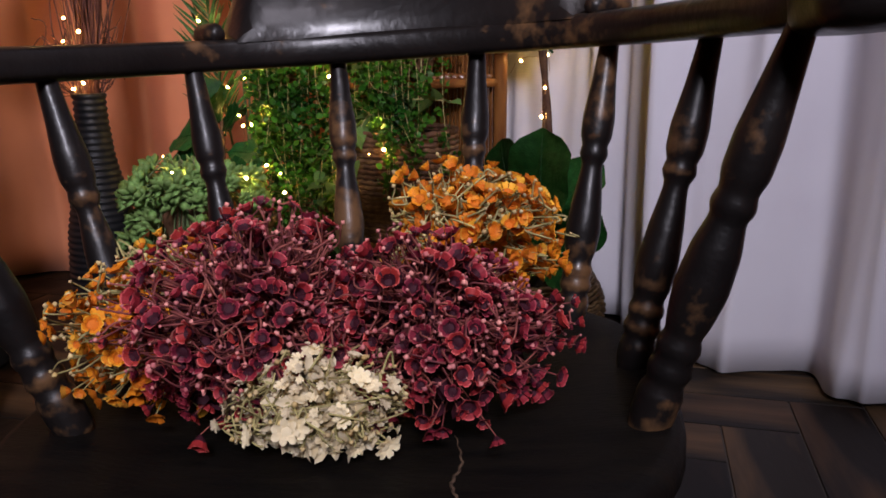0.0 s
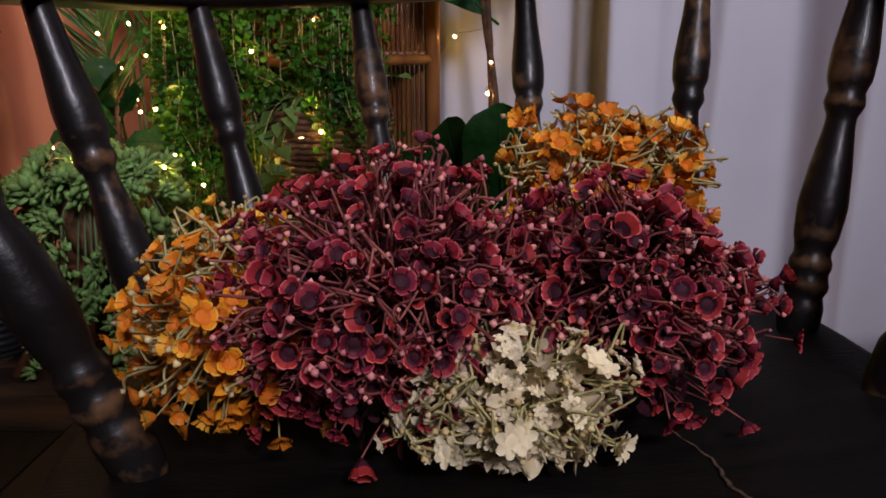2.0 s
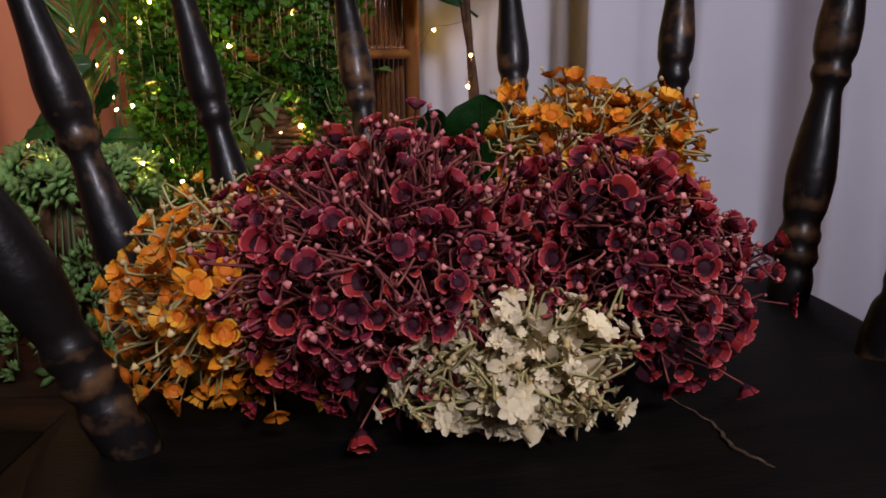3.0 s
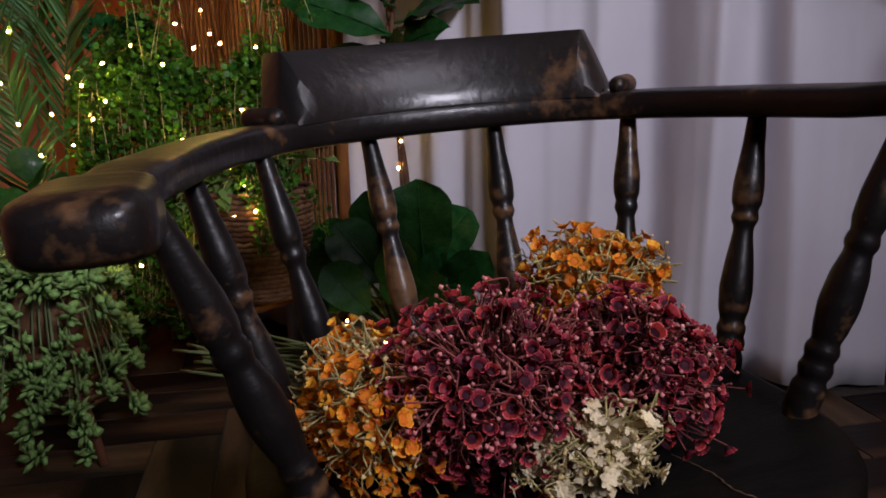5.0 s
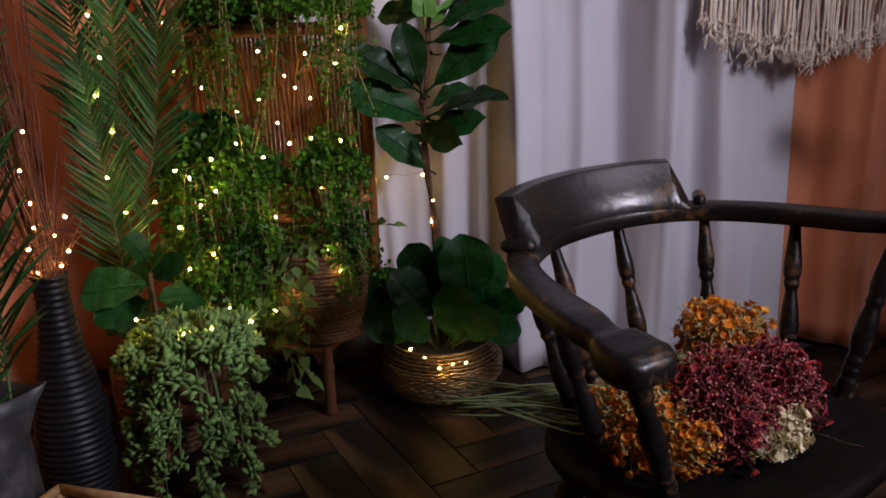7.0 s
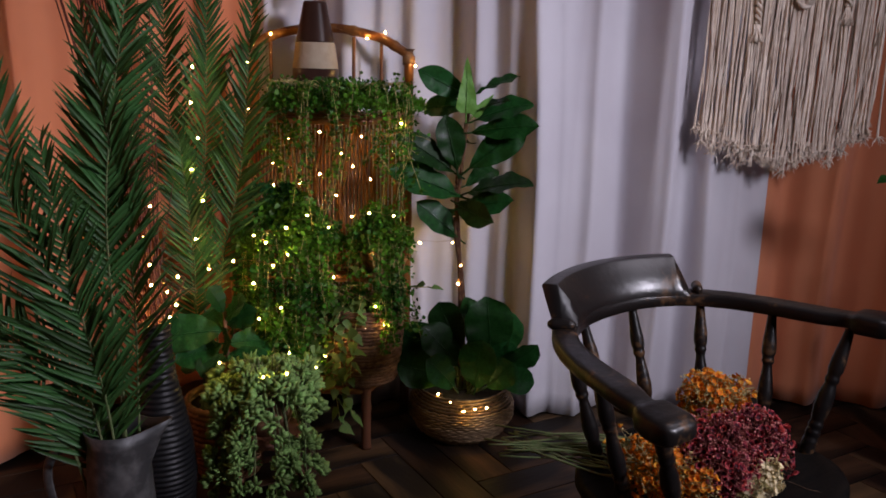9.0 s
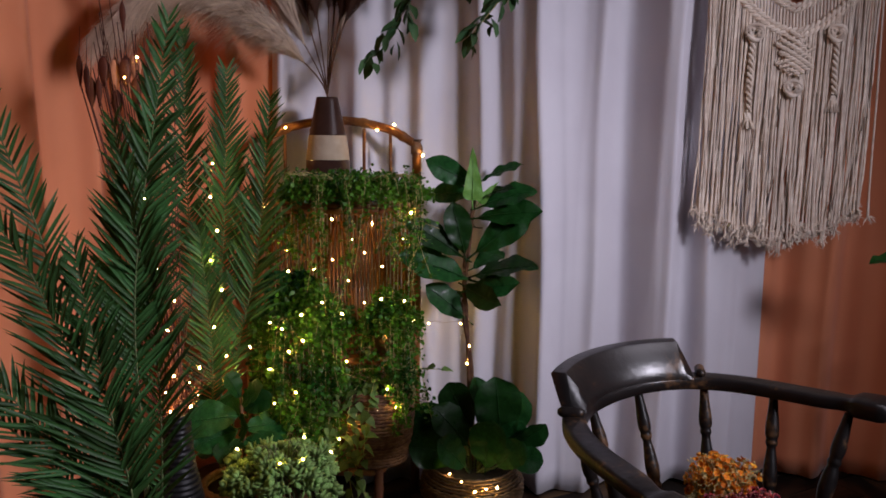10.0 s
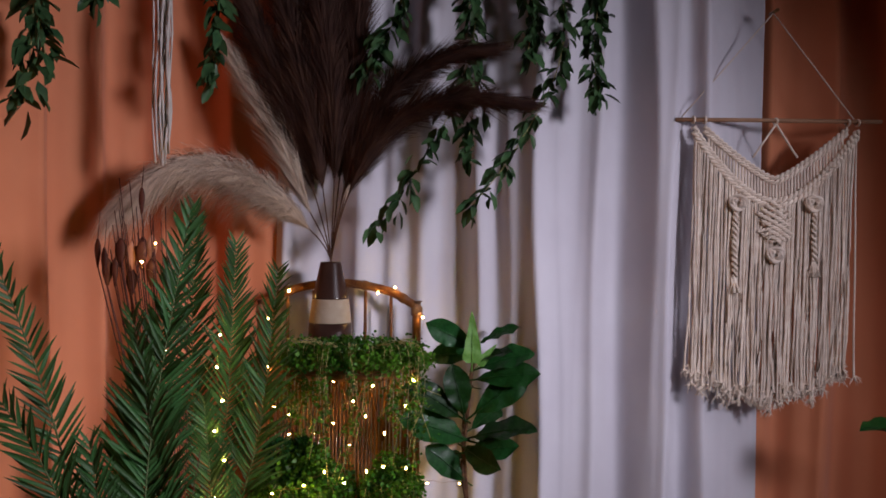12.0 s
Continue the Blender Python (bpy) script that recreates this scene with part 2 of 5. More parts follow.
def tube(pts, radius, segs=8, flat=(1.0, 1.0), up=(0, 0, 1), cap=True):
    """A tube along points; radius a number or one for each point; flat scales its width and height."""
    p = np.asarray(pts, dtype=float)
    n = len(p)
    r = np.full(n, radius) if np.isscalar(radius) else np.asarray(radius, dtype=float)
    t = np.gradient(p, axis=0)
    t /= np.linalg.norm(t, axis=1)[:, None] + 1e-12
    u = np.asarray(up, dtype=float)
    side = np.cross(t, u)
    bad = np.linalg.norm(side, axis=1) < 0.05
    side[bad] = np.cross(t[bad], (1.0, 0.13, 0.0))
    side /= np.linalg.norm(side, axis=1)[:, None]
    top = np.cross(side, t)
    a = np.linspace(0, 2 * np.pi, segs, endpoint=False)
    v = (p[:, None] + r[:, None, None] * (np.cos(a)[None, :, None] * side[:, None] * flat[0] + np.sin(a)[None, :, None] * top[:, None] * flat[1])).reshape(-1, 3)
    f = [(i * segs + j, i * segs + (j + 1) % segs, (i + 1) * segs + (j + 1) % segs, (i + 1) * segs + j) for i in range(n - 1) for j in range(segs)]
    if cap:
        f.append(tuple(range(segs - 1, -1, -1)))
        f.append(tuple((n - 1) * segs + j for j in range(segs)))
    return v, f


def frames_to(pos, direction, spin, size):
    """Stacks of 3x3 turns whose y runs along direction, turned by spin and scaled."""
    d = direction / (np.linalg.norm(direction, axis=1)[:, None] + 1e-9)
    ref = np.where(np.abs(d[:, 2:3]) > 0.95, np.array([[1.0, 0, 0]]), np.array([[0, 0, 1.0]]))
    x = np.cross(d, ref)
    x /= np.linalg.norm(x, axis=1)[:, None]
    z = np.cross(x, d)
    c, s = np.cos(spin)[:, None], np.sin(spin)[:, None]
    x, z = x * c + z * s, z * c - x * s
    return np.stack([x, d, z], 2) * np.asarray(size)[:, None, None]


def scatter(base, pos, direction, spin, size):
    """Many copies of one small (verts, faces), each with its y along its direction, in one mesh."""
    bv, bf = np.asarray(base[0], dtype=float), base[1]
    r = frames_to(np.asarray(pos), np.asarray(direction, dtype=float), np.asarray(spin), np.asarray(size))
    v = np.einsum("nij,kj->nki", r, bv) + np.asarray(pos)[:, None]
    n, k = len(pos), len(bv)
    f = [tuple(i * k + q for q in face) for i in range(n) for face in bf]
    return v.reshape(-1, 3), f


def unit(n):
    d = rng.normal(size=(n, 3))
    return d / np.linalg.norm(d, axis=1)[:, None]


LEAFLET = ([(0, 0, 0), (0.3, 0.35, 0.10), (0.22, 0.75, 0.06), (0, 1, -0.05), (-0.22, 0.75, 0.06), (-0.3, 0.35, 0.10), (0, 0.5, 0)],
           [(0, 1, 6), (1, 2, 6), (2, 3, 6), (3, 4, 6), (4, 5, 6), (5, 0, 6)])
ROUND_LEAF = ([(0, 0, 0), (0.42, 0.3, 0.1), (0.42, 0.75, 0.1), (0, 1, 0), (-0.42, 0.75, 0.1), (-0.42, 0.3, 0.1)], [(0, 1, 2, 3), (0, 3, 4, 5)])
FAT_LEAF = ([(0, 0, 0), (0.18, 0.40, 0.05), (0.27, 0.75, 0.04), (0, 1, 0.03), (-0.27, 0.75, 0.04), (-0.18, 0.40, 0.05), (0, 0.6, 0.17), (0, 0.6, -0.06)],
            [(0, 1, 6), (1, 2, 6), (2, 3, 6), (3, 4, 6), (4, 5, 6), (5, 0, 6), (1, 0, 7), (2, 1, 7), (3, 2, 7), (4, 3, 7), (5, 4, 7), (0, 5, 7)])
BUD = ([(0, 0, 0), (0.5, 0.5, 0), (0, 0.5, 0.5), (-0.5, 0.5, 0), (0, 0.5, -0.5), (0, 1, 0)],
       [(0, 1, 2), (0, 2, 3), (0, 3, 4), (0, 4, 1), (5, 2, 1), (5, 3, 2), (5, 4, 3), (5, 1, 4)])


def box(x0, x1, y0, y1, z0, z1):
    v = [(x, y, z) for x in (x0, x1) for y in (y0, y1) for z in (z0, z1)]
    return np.array(v, dtype=float), [(0, 1, 3, 2), (4, 6, 7, 5), (0, 4, 5, 1), (2, 3, 7, 6), (0, 2, 6, 4), (1, 5, 7, 3)]


# ---- the room ----
def slab(name, dims, mat, label, category):
    ob = part(name, box(*dims), mat)
    ob.data.polygons.foreach_set("use_smooth", np.zeros(len(ob.data.polygons), dtype=bool))
    return tagged(ob, label, category, kind="structure")


slab("floor", (-2.6, 2.0, -2.6, 2.0, -0.06, -0.004), GROUT, "dark herringbone plank floor with thin pale joints", "floor")
slab("wall_back", (-2.7, 2.1, 1.95, 2.05, -0.06, 2.95), WALL, "plain wall hidden behind the curtains", "wall")
slab("wall_left", (-2.7, -2.6, -2.7, 1.95, -0.06, 2.95), WALL, "plain wall behind the terracotta curtain", "wall")
slab("wall_right", (2.0, 2.1, -2.7, 1.95, -0.06, 2.95), WALL, "plain grey side wall of the studio", "wall")
slab("wall_front", (-2.6, 2.0, -2.7, -2.6, -0.06, 2.95), WALL, "plain grey wall behind the camera", "wall")
slab("ceiling", (-2.7, 2.1, -2.7, 2.05, 2.95, 3.05), WALL, "plain dark studio ceiling", "ceiling")


def curtain(name, path, z0, z1, folds, mat, label, seed, side=1.0, crests=()):
    """Cloth hung along a ground path in soft uneven folds. folds: (wavelength, depth) pairs."""
    g = np.random.default_rng(seed)
    p = bezier([(x, y, 0) for x, y in path], 60)
    seg = np.linalg.norm(np.diff(p, axis=0), axis=1)
    s = np.concatenate([[0], np.cumsum(seg)])
    ss = np.arange(0, s[-1], 0.009)
    x, y = np.interp(ss, s, p[:, 0]), np.interp(ss, s, p[:, 1])
    tx, ty = np.gradient(x), np.gradient(y)
    nrm = np.hypot(tx, ty)
    nx, ny = side * ty / nrm, -side * tx / nrm
    zs = np.linspace(z0, z1, 40)
    rows = []
    ph = [g.uniform(0, 6.28) for _ in folds]
    ph2 = [g.uniform(0, 6.28) for _ in folds]
    for z in zs:
        d = np.zeros_like(ss)
        for (wl, dep), a, b in zip(folds, ph, ph2):
            warp = ss + 0.35 * wl * np.sin(ss * 2.3 + b) + 0.10 * wl * np.sin(z * 1.7 + b + ss * 3)
            w = np.sin(6.2832 * warp / wl + a)
            if dep == folds[0][1]:
                w = 1 - 2 * np.abs(np.sin(3.1416 * warp / wl + a)) ** 1.25
            d += dep * (0.75 + 0.35 * np.sin(ss * 1.3 + z * 0.9 + b)) * (w + 0.28 * w * np.abs(w)) * (0.85 + 0.15 * (z1 - z) / (z1 - z0))
        for k, (at, high, wide) in enumerate(crests):
            q = ss - at - 0.018 * math.sin(z * 1.3 + k * 2.1) - 0.008 * math.sin(z * 4.1 + k)
            d += high * (0.8 + 0.2 * math.sin(z * 1.1 + k * 1.7)) * np.exp(-np.abs(q / np.where(q < 0, 1.05 * wide, 1.5 * wide)) ** 1.5)
        rows.append(np.stack([x + nx * d, y + ny * d, np.full_like(ss, z) + (0.006 * np.sin(ss * 9) if z == z0 else 0)], 1))
    v = np.concatenate(rows)
    n = len(ss)
    f = [(i * n + j, i * n + j + 1, (i + 1) * n + j + 1, (i + 1) * n + j) for i in range(len(zs) - 1) for j in range(n - 1)]
    ob = part(name, (v, f), mat)
    mod = ob.modifiers.new("thickness", "SOLIDIFY")
    mod.thickness = 0.002
    return tagged(ob, label, "curtain")


curtain("curtain", [(-1.60, 1.83), (-1.0, 1.82), (-0.6, 1.77), (-0.2, 1.74), (0.268, 1.715)], 0.012, 2.9, [(0.31, 0.012), (0.105, 0.008), (0.62, 0.014)],
        WHITE_CLOTH, "long pale lavender-white curtain hanging in soft folds to the floor", 3,
        crests=((0.08, 0.13, 0.07), (0.365, 0.15, 0.07), (0.585, 0.14, 0.065), (0.80, 0.14, 0.065), (1.035, 0.20, 0.07), (1.24, 0.14, 0.05), (1.43, 0.17, 0.065), (1.64, 0.13, 0.055),
                (0.475, 0.04, 0.03), (0.915, 0.04, 0.03), (1.125, 0.05, 0.03), (1.50, 0.05, 0.03), (1.74, 0.05, 0.035)))
curtain("curtain", [(-1.53, 1.72), (-1.86, 1.72), (-2.12, 1.52), (-2.24, 1.0), (-2.28, 0.2), (-2.28, -1.2), (-2.28, -2.4)], 0.012, 2.9, [(0.30, 0.030), (0.13, 0.007), (0.66, 0.02)],
        ORANGE_CLOTH, "terracotta orange curtain draped round the corner to the floor", 8, -1.0)
curtain("curtain", [(0.14, 1.78), (0.8, 1.76), (1.4, 1.72), (1.75, 1.5), (1.8, 0.6), (1.8, -0.6)], 0.012, 2.9, [(0.27, 0.03), (0.12, 0.008), (0.6, 0.02)],
        ORANGE_CLOTH, "dark terracotta curtain hanging beside the white one", 11)

# ---- the chair ----
def turned(base, top, profile, segs=18):
    """A turned upright between two points; profile of (share of the length, radius)."""
    b, t = Vector(base), Vector(top)
    d = t - b
    keys = np.array(profile)
    n = 70
    h = np.linspace(0, 1, n)
    r = np.interp(h, keys[:, 0], keys[:, 1])
    r = np.convolve(np.pad(r, 1, mode="edge"), (0.2, 0.6, 0.2), "valid")
    v, f = lathe(list(zip(r, h * d.length)), segs)
    m = Matrix.Translation(b) @ Vector((0, 0, 1)).rotation_difference(d.normalized()).to_matrix().to_4x4()
    return moved((v, f), m)


SPINDLE = [(0, 0.013), (0.05, 0.0165), (0.10, 0.0165), (0.115, 0.012), (0.13, 0.017), (0.15, 0.0175), (0.17, 0.013), (0.185, 0.0165), (0.205, 0.0165), (0.22, 0.0125),
           (0.26, 0.0165), (0.34, 0.0185), (0.44, 0.0155), (0.53, 0.0115), (0.57, 0.0105), (0.585, 0.0155), (0.605, 0.0155), (0.62, 0.012), (0.65, 0.0165), (0.72, 0.017),
           (0.85, 0.0125), (1, 0.0095)]
POST = [(0, 0.0144), (0.05, 0.0169), (0.13, 0.0173), (0.15, 0.0122), (0.17, 0.0169), (0.195, 0.0173), (0.215, 0.0130), (0.235, 0.0169), (0.26, 0.0169), (0.275, 0.0130),
        (0.31, 0.0162), (0.40, 0.0198), (0.50, 0.0180), (0.565, 0.0137), (0.58, 0.0126), (0.595, 0.0162), (0.62, 0.0162), (0.635, 0.0130), (0.68, 0.0169), (0.76, 0.0169),
        (0.9, 0.0126), (1, 0.0097)]
LEG = [(0, 0.016), (0.1, 0.019), (0.25, 0.023), (0.42, 0.026), (0.5, 0.022), (0.53, 0.018), (0.55, 0.025), (0.58, 0.025), (0.6, 0.019), (0.7, 0.024), (0.85, 0.024), (1, 0.019)]


def captains_chair(m):
    seat_z, rail_z = 0.368, 0.646
    ch = thing("captains_chair", m, "worn black-stained wooden captain's chair with turned spindles and a curved crest", "chair")
    # saddled seat with a rounded rim
    ring = []
    for a in np.linspace(0, 2 * np.pi, 64, endpoint=False):
        c, s = math.cos(a), math.sin(a)
        x = 0.285 * math.copysign(abs(c) ** 0.72, c)
        y = (0.235 if s > 0 else 0.27) * math.copysign(abs(s) ** (0.85 if s > 0 else 0.62), s) - 0.055
        ring.append((x, y))
    ring = np.array(ring)
    cy = -0.055
    v, f = [], []
    levels = [(0.90, -0.046), (0.97, -0.040), (1.0, -0.026), (1.0, -0.014), (0.985, -0.004), (0.955, 0.0), (0.85, -0.002), (0.7, -0.007), (0.5, -0.011), (0.25, -0.012), (0.05, -0.012)]
    for k, h in levels:
        for x, y in ring:
            v.append((x * k, (y - cy) * k + cy, seat_z + h))
    n = len(ring)
    for i in range(len(levels) - 1):
        for j in range(n):
            f.append((i * n + j, i * n + (j + 1) % n, (i + 1) * n + (j + 1) % n, (i + 1) * n + j))
    f.append(tuple(range(n - 1, -1, -1)))
    f.append(tuple((len(levels) - 1) * n + j for j in range(n)))
    seat = part("seat", (v, f), SEAT, ch, "black-painted saddled wooden seat with a thin crack")
    cr = bezier([(0.112, -0.302, 0), (0.118, -0.268, 0), (0.111, -0.24, 0), (0.114, -0.206, 0), (0.104, -0.160, 0)], 8)
    cr[:, 2] = seat_z + np.interp(cr[:, 1], [-0.30, -0.27, -0.20, -0.15], [-0.0012, -0.003, -0.0085, -0.0105])
    cr[:, 0] += 0.0008 * np.sin(np.arange(len(cr)) * 1.9)
    part("crack", tube(cr, np.interp(np.linspace(0, 1, len(cr)), [0, 0.5, 1], [0.0008, 0.0016, 0.0006]), 5, flat=(1, 0.5)), CRACK, seat, "bare pale wood along a crack")
    # uprights
    tops = [(-0.293, -0.008), (-0.216, 0.150), (-0.073, 0.252), (0.100, 0.252), (0.250, 0.156), (0.326, 0.002)]
    feet = [(-0.226, -0.035), (-0.168, 0.093), (-0.055, 0.158), (0.082, 0.158), (0.198, 0.095), (0.250, -0.040)]
    for a, b in zip(feet, tops):
        part("spindle", turned((*a, seat_z - 0.01), (*b, rail_z + 0.012), SPINDLE), CHAIR, ch)
    for s in (-1, 1):
        part("arm_post", turned((0.250 if s > 0 else -0.216, -0.154 if s > 0 else -0.162, seat_z - 0.01), (0.345 if s > 0 else -0.318, -0.180, rail_z + 0.006), POST), CHAIR, ch, "thicker turned post at the front of an arm")
    # the bow: back rail and the two arms, one bent piece with broad scrolled ends
    pts = [(-0.368, -0.272), (-0.362, -0.215), (-0.350, -0.145), (-0.328, -0.06), (-0.305, 0.02), (-0.268, 0.105), (-0.212, 0.178), (-0.135, 0.226), (-0.05, 0.248)]
    pts = pts + [(0.05, 0.248)] + [(-x, y) for x, y in pts[:-1][::-1]]
    c = bezier([(x + 0.012, y + 0.003, rail_z + 0.019) for x, y in pts], 8)
    s = np.concatenate([[0], np.cumsum(np.linalg.norm(np.diff(c, axis=0), axis=1))])
    e = np.minimum(s, s[-1] - s)
    wid = np.interp(e, [0, 0.008, 0.025, 0.06, 0.082, 0.098, 0.115, 0.14, 0.17, 0.25, 0.4], [0.026, 0.038, 0.045, 0.045, 0.040, 0.027, 0.026, 0.031, 0.033, 0.031, 0.029])
    hgt = np.interp(e, [0, 0.008, 0.025, 0.082, 0.098, 0.15, 0.4], [0.012, 0.020, 0.0245, 0.0245, 0.0165, 0.0165, 0.018])
    c[:, 2] -= np.interp(e, [0, 0.05, 0.16], [0.012, 0.011, 0.0]) * np.where(c[:, 0] < 0, 1.0, -0.5)
    segs = 20
    t = np.gradient(c, axis=0)
    t /= np.linalg.norm(t, axis=1)[:, None]
    side = np.cross(t, (0, 0, 1.0))
    a = np.linspace(0, 2 * np.pi, segs, endpoint=False)
    ca, sa = np.sign(np.cos(a)) * np.abs(np.cos(a)) ** 0.48, np.sign(np.sin(a)) * np.abs(np.sin(a)) ** 0.48
    v = (c[:, None] + wid[:, None, None] * ca[None, :, None] * side[:, None] + hgt[:, None, None] * sa[None, :, None] * np.array((0, 0, 1.0))).reshape(-1, 3)
    f = [(i * segs + j, i * segs + (j + 1) % segs, (i + 1) * segs + (j + 1) % segs, (i + 1) * segs + j) for i in range(len(c) - 1) for j in range(segs)]
    f += [tuple(range(segs - 1, -1, -1)), tuple((len(c) - 1) * segs + j for j in range(segs))]
    part("bow_arm", (v, f), ARM, ch, "bent back rail running into two broad rounded arms")
    # crest: a thick board bent over the back, leaning back, ends sloped, with small scrolls
    n, prof = 41, []
    v, f = [], []
    for i in range(n):
        u = -1 + 2 * i / (n - 1)
        ang = u * 0.70 + 0.040
        k = min(1.0, (1 - abs(u)) / 0.15)
        topz = rail_z + 0.038 + 0.082 * (0.10 + 0.90 * k) - 0.003 * u * u
        h = topz - (rail_z + 0.032)
        sec = [(0.292, 0), (0.298, 0.25), (0.318, 0.6), (0.345, 0.95), (0.350, 1.0), (0.382, 1.0), (0.386, 0.95), (0.368, 0.55), (0.354, 0.15), (0.350, 0)]
        for r, q in sec:
            lean = r - 0.292
            rr = 0.292 + lean * (0.65 + 0.35 * k) if q > 0 else r
            v.append((rr * math.sin(ang) + 0.012, rr * math.cos(ang) - 0.06, rail_z + 0.032 + h * q))
    w = 10
    for i in range(n - 1):
        for j in range(w):
            f.append((i * w + j, (i + 1) * w + j, (i + 1) * w + (j + 1) % w, i * w + (j + 1) % w))
    f += [tuple(range(w)), tuple((n - 1) * w + j for j in range(w - 1, -1, -1))]
    ob = part("crest_rail", (v, f), CREST, ch, "polished black crest board curved over the back rail")
    mod = ob.modifiers.new("soft_edges", "BEVEL")
    mod.width, mod.segments, mod.limit_method = 0.0022, 2, "ANGLE"
    for s in (-1, 1):
        a = s * 0.765 + 0.040
        p = np.array([[r * math.sin(a) + 0.012, r * math.cos(a) - 0.06, rail_z + 0.043] for r in (0.298, 0.360)])
        pp = bezier([p[0], (p[0] + p[1]) / 2, p[1]], 5)
        part("scroll", tube(pp, np.interp(np.linspace(0, 1, len(pp)), [0, 0.15, 0.85, 1], [0.006, 0.0125, 0.0135, 0.006]), 14), CHAIR, ch)
    # legs down to the floor, and stretchers
    inv = m.inverted()
    feet = {}
    for sx in (-1, 1):
        for sy in (-1, 1):
            top = Vector((0.19 * sx, 0.10 * sy - 0.055, seat_z - 0.035))
            foot = m @ Vector((0.27 * sx, (0.20 if sy > 0 else 0.19) * sy - 0.055, 0))
            foot.z = 0.0
            low = inv @ foot
            feet[sx, sy] = (low, top)
            part("leg", turned(low, top, LEG), CHAIR, ch)
    mid = lambda k: k[0].lerp(k[1], 0.45)
    for sx in (-1, 1):
        part("stretcher", turned(mid(feet[sx, -1]), mid(feet[sx, 1]), [(0, 0.009), (0.5, 0.016), (1, 0.009)], 12), CHAIR, ch)
    part("stretcher", turned((mid(feet[-1, -1]) + mid(feet[-1, 1])) / 2, (mid(feet[1, -1]) + mid(feet[1, 1])) / 2, [(0, 0.009), (0.5, 0.016), (1, 0.009)], 12), CHAIR, ch)
    return ch


CHAIR_AT = Matrix.Translation((-0.352, 0.582, 0)) @ Matrix.Rotation(math.atan2(0.577, 0.816), 4, "Z") @ Matrix.Translation((0.033, 0, 0)) @ Matrix.Rotation(radians(-3.4), 4, "Y")
captains_chair(CHAIR_AT)


# ---- dried flowers on the seat ----
FLAT_RING = ((0.16, 0.05, 0.9), (0.52, 0.26, 1.0), (0.84, 0.52, 0.92), (1.05, 0.50, 0.45))
CUP_RING = ((0.18, 0.02, 0.95), (0.66, 0.30, 1.0), (0.93, 0.58, 0.95), (1.04, 0.60, 0.62))


def blossom(r, petals, cup, mats, seed, layers=1, ring=FLAT_RING):
    """A cupped flower: heart, petals and paler rims; y is the way it faces."""
    g = np.random.default_rng(seed)
    v, f, mi = [], [], []
    for lay in range(layers):
        rr, cc = r * (1 - 0.38 * lay), cup + 0.35 * lay
        for k in range(petals):
            a = 2 * math.pi * (k + 0.5 * lay) / petals + g.uniform(-0.1, 0.1)
            w = math.pi / petals * 0.98
            o = len(v)
            k1, k2 = g.uniform(0.85, 1.1), g.uniform(-0.12, 0.12)
            for rad, hh, ww in ring:
                for sgn in (-1, 0, 1):
                    aa = a + sgn * w * ww
                    R = rr * rad * k1 * (1.0 if sgn == 0 else 0.93)
                    h = rr * (hh * cc + (0.10 if sgn else 0.0) * rad + k2 * rad)
                    v.append((R * math.cos(aa), h, R * math.sin(aa)))
            for i in range(3):
                for j in range(2):
                    f.append((o + i * 3 + j, o + i * 3 + j + 1, o + (i + 1) * 3 + j + 1, o + (i + 1) * 3 + j))
                    mi.append((0 if ring is CUP_RING else 1, 1, 2)[i])
    o = len(v)
    v.append((0, r * 0.34, 0))
    for k in range(8):
        a = 2 * math.pi * k / 8
        v.append((r * 0.42 * math.cos(a), r * 0.20, r * 0.42 * math.sin(a)))
    for k in range(8):
        f.append((o, o + 1 + (k + 1) % 8, o + 1 + k))
        mi.append(0)
    me = bpy.data.meshes.new("blossom")
    me.from_pydata(v, [], f)
    for m in mats:
        me.materials.append(m)
    me.polygons.foreach_set("material_index", mi)
    return smooth(me)


RED_SET = [blossom(1, n, c, [RED_DARK, RED_PETAL, RED_RIM], i, 1, CUP_RING) for i, (c, n) in enumerate(((1.2, 5), (1.7, 5), (0.9, 6), (1.5, 6), (2.1, 5)))]
ORANGE_SET = [blossom(1, n, c, [RUST_HEART, p, q], 20 + i, 1, CUP_RING) for i, (n, c, p, q) in enumerate(((5, 1.2, ORANGE_PETAL, YELLOW_RIM), (6, 1.6, YELLOW_RIM, YELLOW_RIM), (5, 0.9, ORANGE_PETAL, ORANGE_PETAL), (6, 1.9, ORANGE_PETAL, YELLOW_RIM)))]
WHITE_SET = [blossom(k, 7, c, [CREAM_PETAL, CREAM_PETAL, CREAM_PETAL], 40 + i, 3) for i, (c, k) in enumerate(((0.7, 1.25), (1.0, 0.8), (0.5, 0.7), (0.9, 0.6)))]


def chair_point(x, y, z):
    return np.array(CHAIR_AT @ Vector((x, y, z)))


